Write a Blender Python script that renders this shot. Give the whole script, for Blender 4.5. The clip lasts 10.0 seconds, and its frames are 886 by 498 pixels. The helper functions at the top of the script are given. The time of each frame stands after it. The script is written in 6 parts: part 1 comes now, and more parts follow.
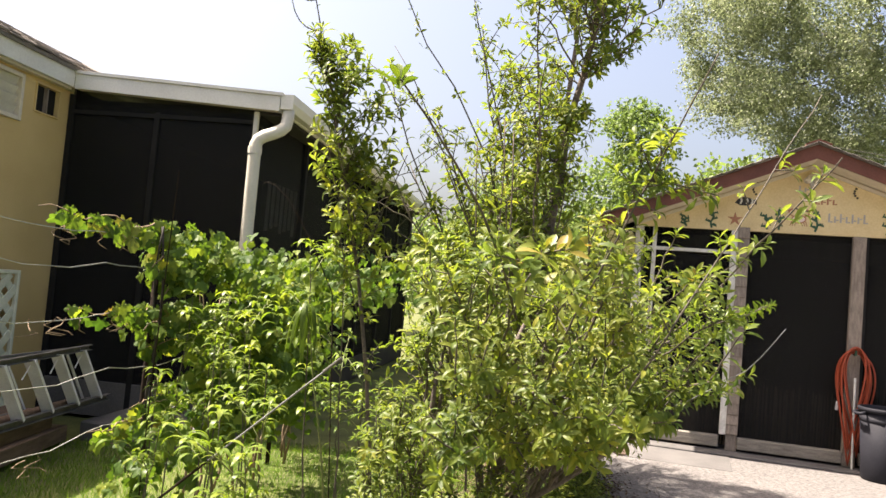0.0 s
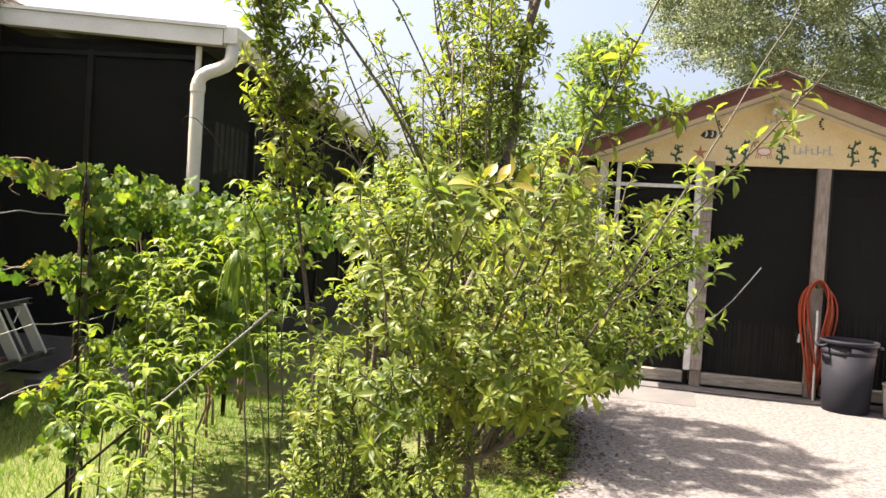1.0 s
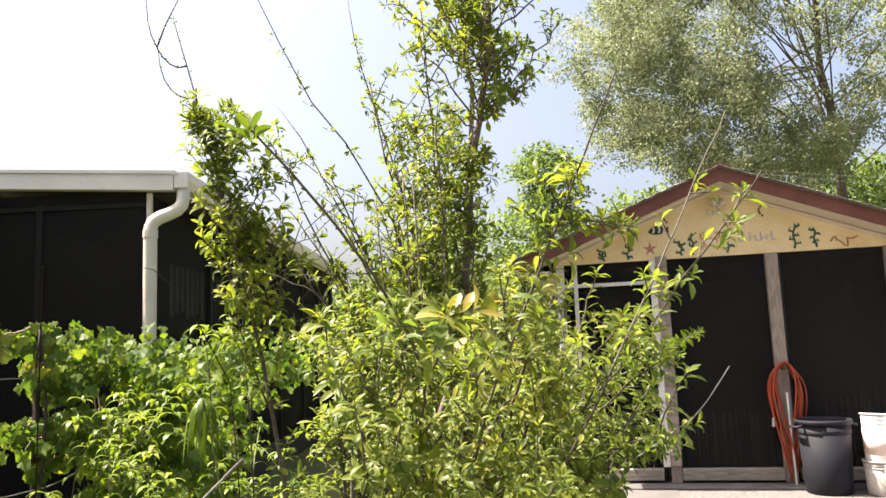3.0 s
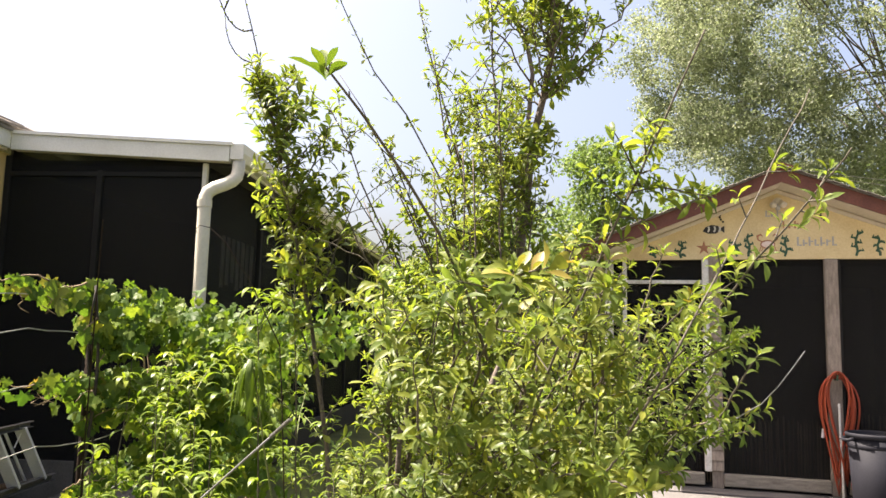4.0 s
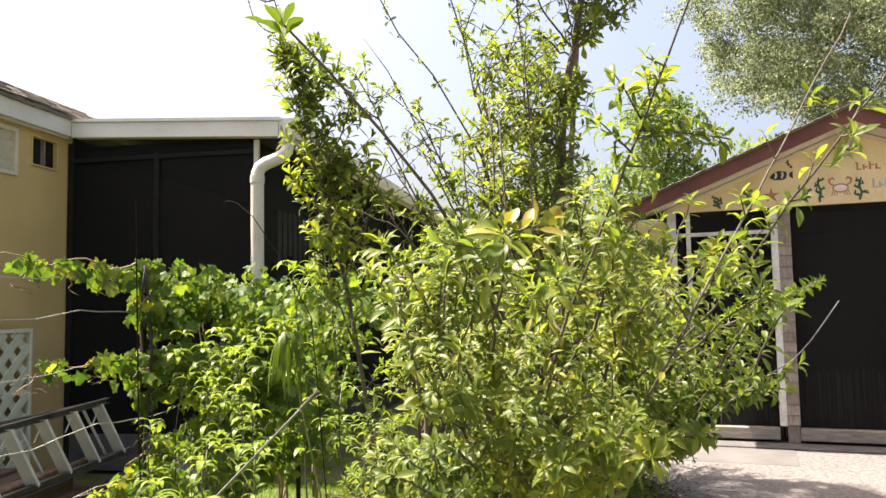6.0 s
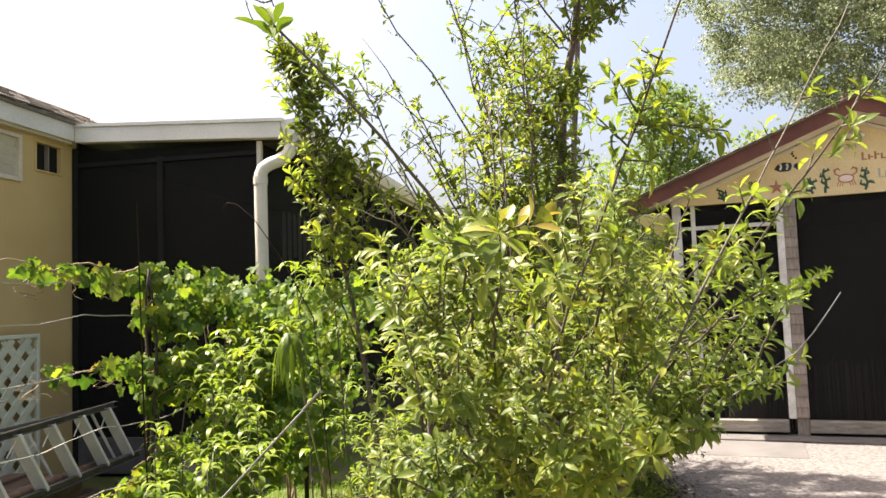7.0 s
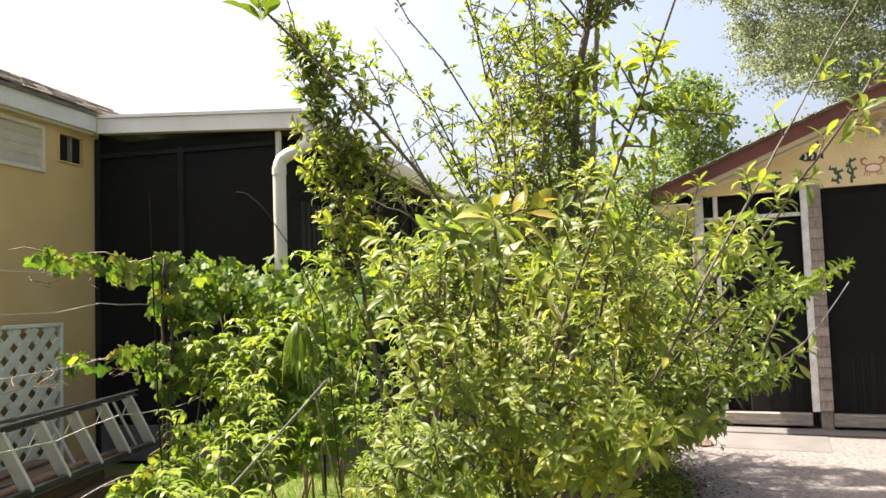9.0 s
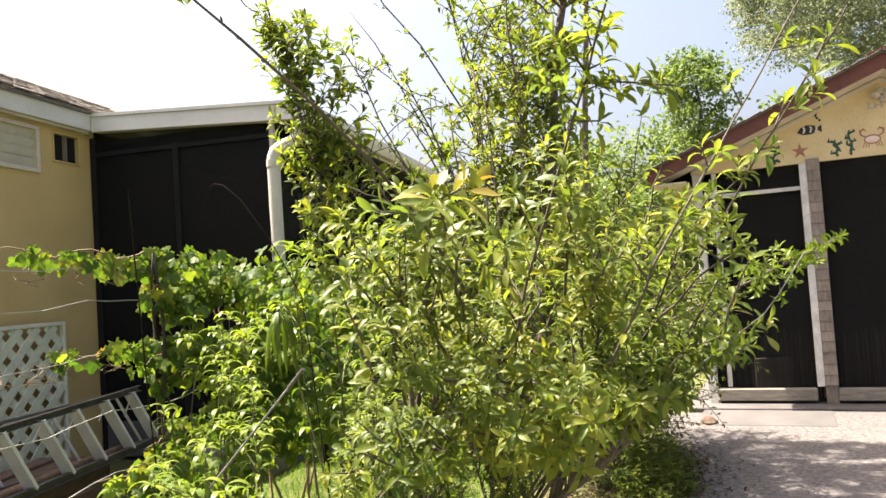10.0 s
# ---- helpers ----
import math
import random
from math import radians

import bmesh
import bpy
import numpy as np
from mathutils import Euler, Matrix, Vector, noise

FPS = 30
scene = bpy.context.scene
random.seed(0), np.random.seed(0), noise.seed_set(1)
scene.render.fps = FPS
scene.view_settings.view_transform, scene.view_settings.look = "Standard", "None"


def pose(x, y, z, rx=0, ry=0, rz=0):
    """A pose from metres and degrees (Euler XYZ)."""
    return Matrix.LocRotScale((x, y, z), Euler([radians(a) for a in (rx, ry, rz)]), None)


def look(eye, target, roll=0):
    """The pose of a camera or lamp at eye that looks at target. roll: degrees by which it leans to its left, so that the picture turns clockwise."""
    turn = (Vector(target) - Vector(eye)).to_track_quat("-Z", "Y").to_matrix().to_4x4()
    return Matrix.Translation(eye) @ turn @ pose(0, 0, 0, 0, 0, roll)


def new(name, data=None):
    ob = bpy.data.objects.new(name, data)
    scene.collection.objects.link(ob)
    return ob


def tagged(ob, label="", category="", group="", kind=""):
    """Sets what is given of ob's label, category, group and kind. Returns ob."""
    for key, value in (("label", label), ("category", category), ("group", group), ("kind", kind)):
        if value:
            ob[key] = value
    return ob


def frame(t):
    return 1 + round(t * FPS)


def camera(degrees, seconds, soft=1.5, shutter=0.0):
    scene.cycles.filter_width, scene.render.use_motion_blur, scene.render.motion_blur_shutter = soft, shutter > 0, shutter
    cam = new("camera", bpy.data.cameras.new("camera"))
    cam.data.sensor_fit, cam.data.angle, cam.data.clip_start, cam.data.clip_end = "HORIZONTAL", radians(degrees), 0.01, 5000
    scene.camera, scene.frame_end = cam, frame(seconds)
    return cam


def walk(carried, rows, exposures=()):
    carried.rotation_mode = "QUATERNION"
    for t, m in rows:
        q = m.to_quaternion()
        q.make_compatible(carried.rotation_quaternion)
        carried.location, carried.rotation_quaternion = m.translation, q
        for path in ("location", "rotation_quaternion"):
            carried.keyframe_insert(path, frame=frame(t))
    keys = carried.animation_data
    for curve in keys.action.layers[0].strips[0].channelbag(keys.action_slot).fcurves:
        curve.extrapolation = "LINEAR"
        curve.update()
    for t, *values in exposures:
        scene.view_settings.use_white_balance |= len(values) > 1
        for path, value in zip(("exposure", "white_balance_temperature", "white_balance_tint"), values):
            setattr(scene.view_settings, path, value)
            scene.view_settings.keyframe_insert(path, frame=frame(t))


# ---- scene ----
cam = camera(60.3, 10.0)
PATH = [
    (0, (-1.976, -7.793, 1.333), (-2.227, -5.811, 1.44), 4.9),
    (0.5, (-1.926, -7.635, 1.333), (-2.175, -5.651, 1.321), 2.6),
    (1, (-1.93, -7.562, 1.339), (-2.086, -5.568, 1.299), 3.6),
    (1.5, (-1.955, -7.55, 1.348), (-2.047, -5.553, 1.41), 3.1),
    (2, (-1.944, -7.574, 1.386), (-1.992, -5.584, 1.577), -0.7),
    (2.5, (-1.926, -7.582, 1.380), (-1.939, -5.6, 1.642), -3.6),
    (4, (-1.98, -7.526, 1.314), (-2.151, -5.548, 1.555), 1.4),
    (4.5, (-1.971, -7.496, 1.292), (-2.143, -5.514, 1.495), -0.3),
    (5, (-1.913, -7.463, 1.3), (-2.149, -5.483, 1.457), -1.1),
    (5.5, (-1.88, -7.454, 1.315), (-2.212, -5.488, 1.465), -0.4),
    (7, (-1.853, -7.439, 1.318), (-2.219, -5.478, 1.461), -2.1),
    (7.5, (-1.847, -7.443, 1.314), (-2.237, -5.487, 1.461), -2.3),
    (8, (-1.845, -7.448, 1.311), (-2.256, -5.498, 1.48), -1.8),
    (8.5, (-1.835, -7.435, 1.312), (-2.262, -5.486, 1.455), -1.3),
    (9, (-1.815, -7.414, 1.312), (-2.242, -5.464, 1.434), -1.9),
    (9.5, (-1.772, -7.385, 1.307), (-2.215, -5.436, 1.394), -3.2),
    (10, (-1.728, -7.382, 1.299), (-2.179, -5.436, 1.39), -3.8),
]
walk(cam, [(t, look(eye, target, roll)) for t, eye, target, roll in PATH], [(0.0, 2.03, 6980, 15), (1.0, 2.20, 6980, 15), (1.5, 2.33, 6980, 15), (2.0, 2.34, 6980, 15), (2.5, 2.22, 6980, 15), (4.0, 2.14, 6980, 15), (10.0, 2.16, 6980, 15)])

# ---- world and sun ----
SUN_WAY = Vector((0.52, -0.07, -1.0)).normalized()
world = bpy.data.worlds.new("sky_world")
scene.world = world
world.use_nodes = True
wn = world.node_tree.nodes
wn.clear()
w_out = wn.new("ShaderNodeOutputWorld")
w_bg = wn.new("ShaderNodeBackground")
w_sky = wn.new("ShaderNodeTexSky")
w_sky.sky_type = 'NISHITA'
w_sky.sun_disc = False
w_sky.sun_elevation = math.asin(-SUN_WAY.z)
w_sky.sun_rotation = math.atan2(-SUN_WAY.x, -SUN_WAY.y)
w_sky.air_density = 1.0
w_sky.dust_density = 7.5
w_sky.ozone_density = 1.0
w_bg.inputs["Strength"].default_value = 0.080
world.node_tree.links.new(w_sky.outputs[0], w_bg.inputs[0])
world.node_tree.links.new(w_bg.outputs[0], w_out.inputs[0])
sun_data = bpy.data.lights.new("sun", 'SUN')
sun_data.energy = 5.0
sun_data.angle = radians(0.5)
sun_data.color = (1.0, 0.95, 0.86)
sun = new("sun", sun_data)
sun.matrix_world = look((0, 0, 12), Vector((0, 0, 12)) + SUN_WAY)


# ---- materials ----
def material(name, low, high, rough=0.7, scale=8.0, fine=90.0, bump=0.2, metal=0.0, stain=0.0, spec=0.4, stretch=(1, 1, 1), island=0.0):
    """Two-scale procedural surface between two base colours, with relief and optional stains."""
    m = bpy.data.materials.new(name)
    m.use_nodes = True
    nt = m.node_tree
    n, l = nt.nodes, nt.links
    bsdf = n["Principled BSDF"]
    tc = n.new("ShaderNodeTexCoord")
    mp = n.new("ShaderNodeMapping")
    mp.inputs["Scale"].default_value = stretch
    l.new(tc.outputs["Object"], mp.inputs["Vector"])
    big = n.new("ShaderNodeTexNoise")
    big.inputs["Scale"].default_value = scale
    big.inputs["Detail"].default_value = 5
    small = n.new("ShaderNodeTexNoise")
    small.inputs["Scale"].default_value = fine
    small.inputs["Detail"].default_value = 3
    for k in (big, small):
        l.new(mp.outputs[0], k.inputs["Vector"])
    mix = n.new("ShaderNodeMath")
    mix.operation = 'MULTIPLY_ADD'
    mix.inputs[1].default_value = 0.45
    l.new(small.outputs["Fac"], mix.inputs[0])
    half = n.new("ShaderNodeMath")
    half.operation = 'MULTIPLY'
    half.inputs[1].default_value = 0.55
    l.new(big.outputs["Fac"], half.inputs[0])
    l.new(half.outputs[0], mix.inputs[2])
    ramp = n.new("ShaderNodeValToRGB")
    ramp.color_ramp.elements[0].position, ramp.color_ramp.elements[1].position = 0.34, 0.66
    ramp.color_ramp.elements[0].color, ramp.color_ramp.elements[1].color = (*low, 1), (*high, 1)
    l.new(mix.outputs[0], ramp.inputs[0])
    colour = ramp.outputs[0]
    if island:
        info = n.new("ShaderNodeObjectInfo")
        hsv = n.new("ShaderNodeHueSaturation")
        mr = n.new("ShaderNodeMapRange")
        mr.inputs["To Min"].default_value, mr.inputs["To Max"].default_value = 1 - island, 1 + island
        l.new(info.outputs["Random"], mr.inputs["Value"])
        l.new(mr.outputs[0], hsv.inputs["Value"])
        l.new(colour, hsv.inputs["Color"])
        colour = hsv.outputs[0]
    if stain:
        st = n.new("ShaderNodeTexNoise")
        st.inputs["Scale"].default_value = scale * 0.35
        st.inputs["Detail"].default_value = 7
        st.inputs["Roughness"].default_value = 0.7
        l.new(mp.outputs[0], st.inputs["Vector"])
        sr = n.new("ShaderNodeMapRange")
        sr.inputs["From Min"].default_value, sr.inputs["From Max"].default_value = 0.52, 0.72
        sr.inputs["To Max"].default_value = stain
        l.new(st.outputs["Fac"], sr.inputs["Value"])
        mc = n.new("ShaderNodeMix")
        mc.data_type = 'RGBA'
        mc.inputs[7].default_value = (low[0] * 0.45, low[1] * 0.42, low[2] * 0.38, 1)
        l.new(sr.outputs[0], mc.inputs[0])
        l.new(colour, mc.inputs[6])
        colour = mc.outputs[2]
    l.new(colour, bsdf.inputs["Base Color"])
    bsdf.inputs["Roughness"].default_value = rough
    bsdf.inputs["Metallic"].default_value = metal
    bsdf.inputs["Specular IOR Level"].default_value = spec
    if bump:
        b = n.new("ShaderNodeBump")
        b.inputs["Strength"].default_value = bump
        b.inputs["Distance"].default_value = 0.01
        l.new(mix.outputs[0], b.inputs["Height"])
        l.new(b.outputs[0], bsdf.inputs["Normal"])
    return m


def leaf_material(name, stops, glow, rough=0.42, through_share=0.35, patch=3.0, spec=0.24):
    """Leaf: gloss on top, light passing through, colour different from leaf to leaf."""
    m = bpy.data.materials.new(name)
    m.use_nodes = True
    nt = m.node_tree
    n, l = nt.nodes, nt.links
    bsdf, out = n["Principled BSDF"], n["Material Output"]
    geo = n.new("ShaderNodeNewGeometry")
    ramp = n.new("ShaderNodeValToRGB")
    e = ramp.color_ramp.elements
    e[0].position, e[0].color = stops[0][0], (*stops[0][1], 1)
    e[1].position, e[1].color = stops[-1][0], (*stops[-1][1], 1)
    for pos, col in stops[1:-1]:
        k = e.new(pos)
        k.color = (*col, 1)
    tc = n.new("ShaderNodeTexCoord")
    nz = n.new("ShaderNodeTexNoise")
    nz.inputs["Scale"].default_value = patch
    nz.inputs["Detail"].default_value = 2
    l.new(tc.outputs["Object"], nz.inputs["Vector"])
    ad = n.new("ShaderNodeMath")
    ad.operation = 'MULTIPLY_ADD'
    ad.inputs[1].default_value = 0.6
    sub = n.new("ShaderNodeMath")
    sub.operation = 'MULTIPLY_ADD'
    sub.inputs[1].default_value = 0.9
    sub.inputs[2].default_value = -0.27
    l.new(nz.outputs["Fac"], sub.inputs[0])
    l.new(geo.outputs["Random Per Island"], ad.inputs[0])
    l.new(sub.outputs[0], ad.inputs[2])
    l.new(ad.outputs[0], ramp.inputs[0])
    l.new(ramp.outputs[0], bsdf.inputs["Base Color"])
    bsdf.inputs["Roughness"].default_value = rough
    bsdf.inputs["Specular IOR Level"].default_value = spec
    tr = n.new("ShaderNodeBsdfTranslucent")
    mul = n.new("ShaderNodeMix")
    mul.data_type = 'RGBA'
    mul.blend_type = 'MULTIPLY'
    mul.inputs[0].default_value = 1.0
    mul.inputs[7].default_value = (*glow, 1)
    l.new(ramp.outputs[0], mul.inputs[6])
    l.new(mul.outputs[2], tr.inputs["Color"])
    mx = n.new("ShaderNodeMixShader")
    mx.inputs[0].default_value = through_share
    l.new(bsdf.outputs[0], mx.inputs[1])
    l.new(tr.outputs[0], mx.inputs[2])
    l.new(mx.outputs[0], out.inputs["Surface"])
    return m


def screen_material(name, share, tint):
    """Insect screen: fine dark weave that lets part of the view through."""
    m = bpy.data.materials.new(name)
    m.use_nodes = True
    n, l = m.node_tree.nodes, m.node_tree.links
    bsdf, out = n["Principled BSDF"], n["Material Output"]
    bsdf.inputs["Base Color"].default_value = (*tint, 1)
    bsdf.inputs["Roughness"].default_value = 0.65
    bsdf.inputs["Specular IOR Level"].default_value = 0.06
    tc = n.new("ShaderNodeTexCoord")
    mp = n.new("ShaderNodeMapping")
    mp.inputs["Scale"].default_value = (30, 30, 0.8)
    l.new(tc.outputs["Object"], mp.inputs["Vector"])
    nz = n.new("ShaderNodeTexNoise")
    nz.inputs["Scale"].default_value = 1.0
    l.new(mp.outputs[0], nz.inputs["Vector"])
    mr = n.new("ShaderNodeMapRange")
    mr.inputs["To Min"].default_value, mr.inputs["To Max"].default_value = share - 0.1, share + 0.1
    l.new(nz.outputs["Fac"], mr.inputs["Value"])
    tp = n.new("ShaderNodeBsdfTransparent")
    mx = n.new("ShaderNodeMixShader")
    l.new(mr.outputs[0], mx.inputs[0])
    l.new(bsdf.outputs[0], mx.inputs[1])
    l.new(tp.outputs[0], mx.inputs[2])
    l.new(mx.outputs[0], out.inputs["Surface"])
    return m


M = {}
M["stucco"] = material("yellow_stucco", (0.52, 0.37, 0.16), (0.62, 0.46, 0.215), 0.85, 2.2, 130, 0.35, stain=0.12)
M["white"] = material("white_paint", (0.58, 0.565, 0.53), (0.72, 0.705, 0.67), 0.5, 3.0, 60, 0.06, stain=0.16)
M["old_white"] = material("weathered_white_paint", (0.46, 0.44, 0.40), (0.74, 0.72, 0.68), 0.7, 9.0, 70, 0.2, stain=0.35)
M["lattice"] = material("cream_plastic", (0.60, 0.61, 0.47), (0.74, 0.74, 0.59), 0.55, 6.0, 60, 0.05, stain=0.15)
M["soffit"] = material("cream_soffit", (0.52, 0.46, 0.36), (0.64, 0.57, 0.46), 0.7, 3.0, 40, 0.08, stain=0.2)
M["spout"] = material("cream_pipe", (0.52, 0.49, 0.42), (0.62, 0.59, 0.51), 0.42, 5.0, 50, 0.04, stain=0.25)
M["shingle"] = material("grey_roof_shingle", (0.09, 0.08, 0.07), (0.22, 0.195, 0.17), 0.95, 14, 220, 0.6, island=0.25)
M["bronze"] = material("dark_bronze_frame", (0.012, 0.012, 0.012), (0.022, 0.021, 0.02), 0.75, 6, 60, 0.05, spec=0.1)
# near-black: the shade of enclosed rooms is put into this colour
M["interior"] = material("shaded_interior", (0.018, 0.017, 0.016), (0.035, 0.032, 0.03), 0.9, 3, 40, 0.1)
M["reed"] = material("reed_slat", (0.10, 0.075, 0.05), (0.22, 0.17, 0.12), 0.8, 8, 80, 0.2, island=0.35)
M["screen"] = screen_material("dark_screen", 0.42, (0.018, 0.0175, 0.0165))
M["grey_wood"] = material("weathered_grey_wood", (0.15, 0.118, 0.095), (0.33, 0.275, 0.23), 0.85, 10, 60, 0.5, stain=0.3, stretch=(5, 5, 1), island=0.18)
M["sill_wood"] = material("weathered_sill_wood", (0.15, 0.128, 0.105), (0.31, 0.28, 0.235), 0.85, 10, 60, 0.5, stain=0.4, stretch=(1, 5, 5))
M["redbrown"] = material("red_brown_paint", (0.105, 0.034, 0.022), (0.17, 0.058, 0.038), 0.6, 7, 60, 0.15, stain=0.3)
M["gable"] = material("pale_yellow_board", (0.60, 0.46, 0.245), (0.74, 0.60, 0.35), 0.8, 3.5, 60, 0.15, stain=0.22)
M["green_paint"] = material("dark_green_paint", (0.02, 0.06, 0.035), (0.04, 0.10, 0.06), 0.7, 20, 90, 0.0)
M["red_paint"] = material("faded_red_paint", (0.30, 0.12, 0.07), (0.42, 0.20, 0.12), 0.7, 20, 90, 0.0)
M["grey_paint"] = material("faded_grey_paint", (0.30, 0.29, 0.30), (0.46, 0.43, 0.40), 0.8, 20, 90, 0.0)
M["black_paint"] = material("black_paint", (0.02, 0.02, 0.025), (0.05, 0.045, 0.04), 0.7, 20, 90, 0.0)
M["hose"] = material("orange_rubber_hose", (0.24, 0.038, 0.015), (0.36, 0.062, 0.025), 0.45, 6, 80, 0.05)
M["can"] = material("dark_grey_plastic", (0.010, 0.010, 0.014), (0.019, 0.019, 0.025), 0.68, 5, 90, 0.1, stain=0.2, spec=0.2)
M["bucket"] = material("dirty_white_plastic", (0.60, 0.56, 0.52), (0.80, 0.77, 0.73), 0.5, 6, 60, 0.06, stain=0.4)
M["bucket_grey"] = material("dusty_grey_plastic", (0.30, 0.28, 0.25), (0.46, 0.43, 0.39), 0.6, 6, 60, 0.06, stain=0.4)
M["pink"] = material("faded_pink_print", (0.66, 0.48, 0.42), (0.78, 0.64, 0.58), 0.6, 9, 60, 0.0, stain=0.3)
M["metal"] = material("dull_aluminium", (0.42, 0.385, 0.39), (0.60, 0.56, 0.57), 0.75, 6, 90, 0.1, metal=0.1, stain=0.3)
M["ladder"] = material("grey_aluminium", (0.62, 0.61, 0.645), (0.80, 0.79, 0.82), 0.6, 5, 90, 0.08, metal=0.15, stain=0.35)
M["dull_rail"] = material("dirty_aluminium_rail", (0.075, 0.072, 0.068), (0.17, 0.165, 0.158), 0.7, 9, 90, 0.1, metal=0.2, stain=0.4)
M["wire"] = material("galvanised_wire", (0.32, 0.31, 0.29), (0.50, 0.49, 0.46), 0.5, 20, 90, 0.0, metal=0.6)
M["rust"] = material("rusty_steel", (0.012, 0.009, 0.007), (0.028, 0.019, 0.014), 0.9, 30, 120, 0.4, spec=0.08)
M["lumber"] = material("brown_lumber", (0.09, 0.058, 0.042), (0.20, 0.135, 0.095), 0.8, 6, 70, 0.4, stain=0.3, stretch=(1, 6, 6), island=0.3)
M["bark"] = material("grey_brown_bark", (0.055, 0.042, 0.034), (0.15, 0.12, 0.10), 0.9, 30, 140, 0.8, stain=0.3)
M["twig"] = material("brown_twig", (0.042, 0.036, 0.027), (0.095, 0.08, 0.058), 0.8, 30, 140, 0.4)
M["vine_stem"] = material("tan_vine_cane", (0.13, 0.085, 0.05), (0.26, 0.19, 0.12), 0.8, 30, 140, 0.4)
M["green_stem"] = material("green_stem", (0.08, 0.11, 0.03), (0.16, 0.17, 0.06), 0.6, 30, 100, 0.1)
M["old_vine"] = material("dark_vine_bark", (0.018, 0.015, 0.013), (0.055, 0.046, 0.038), 0.9, 30, 90, 0.5)
M["stick"] = material("grey_stick", (0.10, 0.10, 0.105), (0.24, 0.24, 0.25), 0.6, 20, 100, 0.2)
M["concrete"] = material("pale_concrete", (0.070, 0.066, 0.064), (0.135, 0.126, 0.120), 0.9, 2.5, 120, 0.25, stain=0.25)
M["aggregate"] = material("exposed_aggregate", (0.038, 0.035, 0.034), (0.200, 0.184, 0.174), 0.92, 32, 120, 0.9, stain=0.15)
M["soil"] = material("grass_ground", (0.05, 0.062, 0.016), (0.12, 0.13, 0.035), 0.95, 3.0, 60, 0.6, stain=0.3)
M["plum"] = leaf_material("plum_leaf", [(0.0, (0.050, 0.084, 0.022)), (0.40, (0.107, 0.143, 0.031)), (0.75, (0.166, 0.188, 0.037)), (0.95, (0.25, 0.24, 0.045)), (1.0, (0.31, 0.19, 0.04))], (1.85, 1.9, 0.85), 0.42, 0.45, spec=0.19)
M["yellow_leaf"] = leaf_material("yellowing_leaf", [(0.0, (0.115, 0.165, 0.035)), (0.55, (0.20, 0.20, 0.042)), (1.0, (0.30, 0.155, 0.04))], (1.3, 1.2, 0.6), 0.45, 0.34)
M["grape"] = leaf_material("grape_leaf", [(0.0, (0.026, 0.060, 0.014)), (0.45, (0.078, 0.132, 0.027)), (0.80, (0.174, 0.220, 0.042)), (1.0, (0.34, 0.30, 0.055))], (1.7, 1.75, 0.6), 0.5, 0.42, 5.0, spec=0.16)
M["peach"] = leaf_material("peach_leaf", [(0.0, (0.060, 0.100, 0.017)), (0.5, (0.118, 0.170, 0.025)), (0.9, (0.205, 0.245, 0.036)), (1.0, (0.32, 0.28, 0.04))], (1.5, 1.6, 0.6), 0.4, 0.4)
M["tuft"] = leaf_material("dark_peach_leaf", [(0.0, (0.045, 0.075, 0.012)), (0.6, (0.085, 0.13, 0.02)), (1.0, (0.15, 0.19, 0.03))], (1.4, 1.5, 0.6), 0.45, 0.3)
M["oak"] = leaf_material("oak_leaf", [(0.0, (0.085, 0.108, 0.058)), (0.5, (0.188, 0.212, 0.125)), (1.0, (0.33, 0.345, 0.24))], (1.2, 1.3, 1.05), 0.5, 0.42, 0.9)
M["far_leaf"] = leaf_material("bright_far_leaf", [(0.0, (0.07, 0.11, 0.035)), (0.5, (0.14, 0.195, 0.06)), (1.0, (0.24, 0.29, 0.11))], (1.3, 1.4, 0.9), 0.5, 0.42, 0.6)
M["grass"] = leaf_material("grass_blade", [(0.0, (0.060, 0.122, 0.018)), (0.6, (0.122, 0.205, 0.028)), (1.0, (0.26, 0.26, 0.075))], (1.3, 1.6, 0.55), 0.5, 0.4, 2.0)
M["litter"] = leaf_material("dry_fallen_leaf", [(0.0, (0.035, 0.022, 0.013)), (0.6, (0.085, 0.055, 0.032)), (1.0, (0.20, 0.14, 0.075))], (1.1, 0.9, 0.6), 0.7, 0.15)
M["flower"] = leaf_material("pink_flower", [(0.0, (0.55, 0.05, 0.16)), (1.0, (0.75, 0.16, 0.30))], (1.2, 0.8, 0.9), 0.5, 0.3)


# ---- mesh helpers ----
def link(name, me, mat, parent=None, label="", smooth=False):
    ob = new(name, me)
    if mat is not None:
        me.materials.append(mat)
    if parent is not None:
        ob.parent = parent
    if smooth:
        me.polygons.foreach_set("use_smooth", [True] * len(me.polygons))
    if label:
        tagged(ob, label=label)
    return ob


def part(name, bm, mat, parent, label="", smooth=False):
    me = bpy.data.meshes.new(name)
    bmesh.ops.recalc_face_normals(bm, faces=bm.faces)
    bm.to_mesh(me)
    bm.free()
    return link(name, me, mat, parent, label, smooth)


def thing(name, label, category, group="", kind="", at=(0, 0, 0), turn=0.0, parent=None):
    ob = new(name)
    ob.empty_display_size = 0.1
    ob.location = at
    ob.rotation_euler = (0, 0, radians(turn))
    if parent is not None:
        ob.parent = parent
    return tagged(ob, label, category, group, kind)


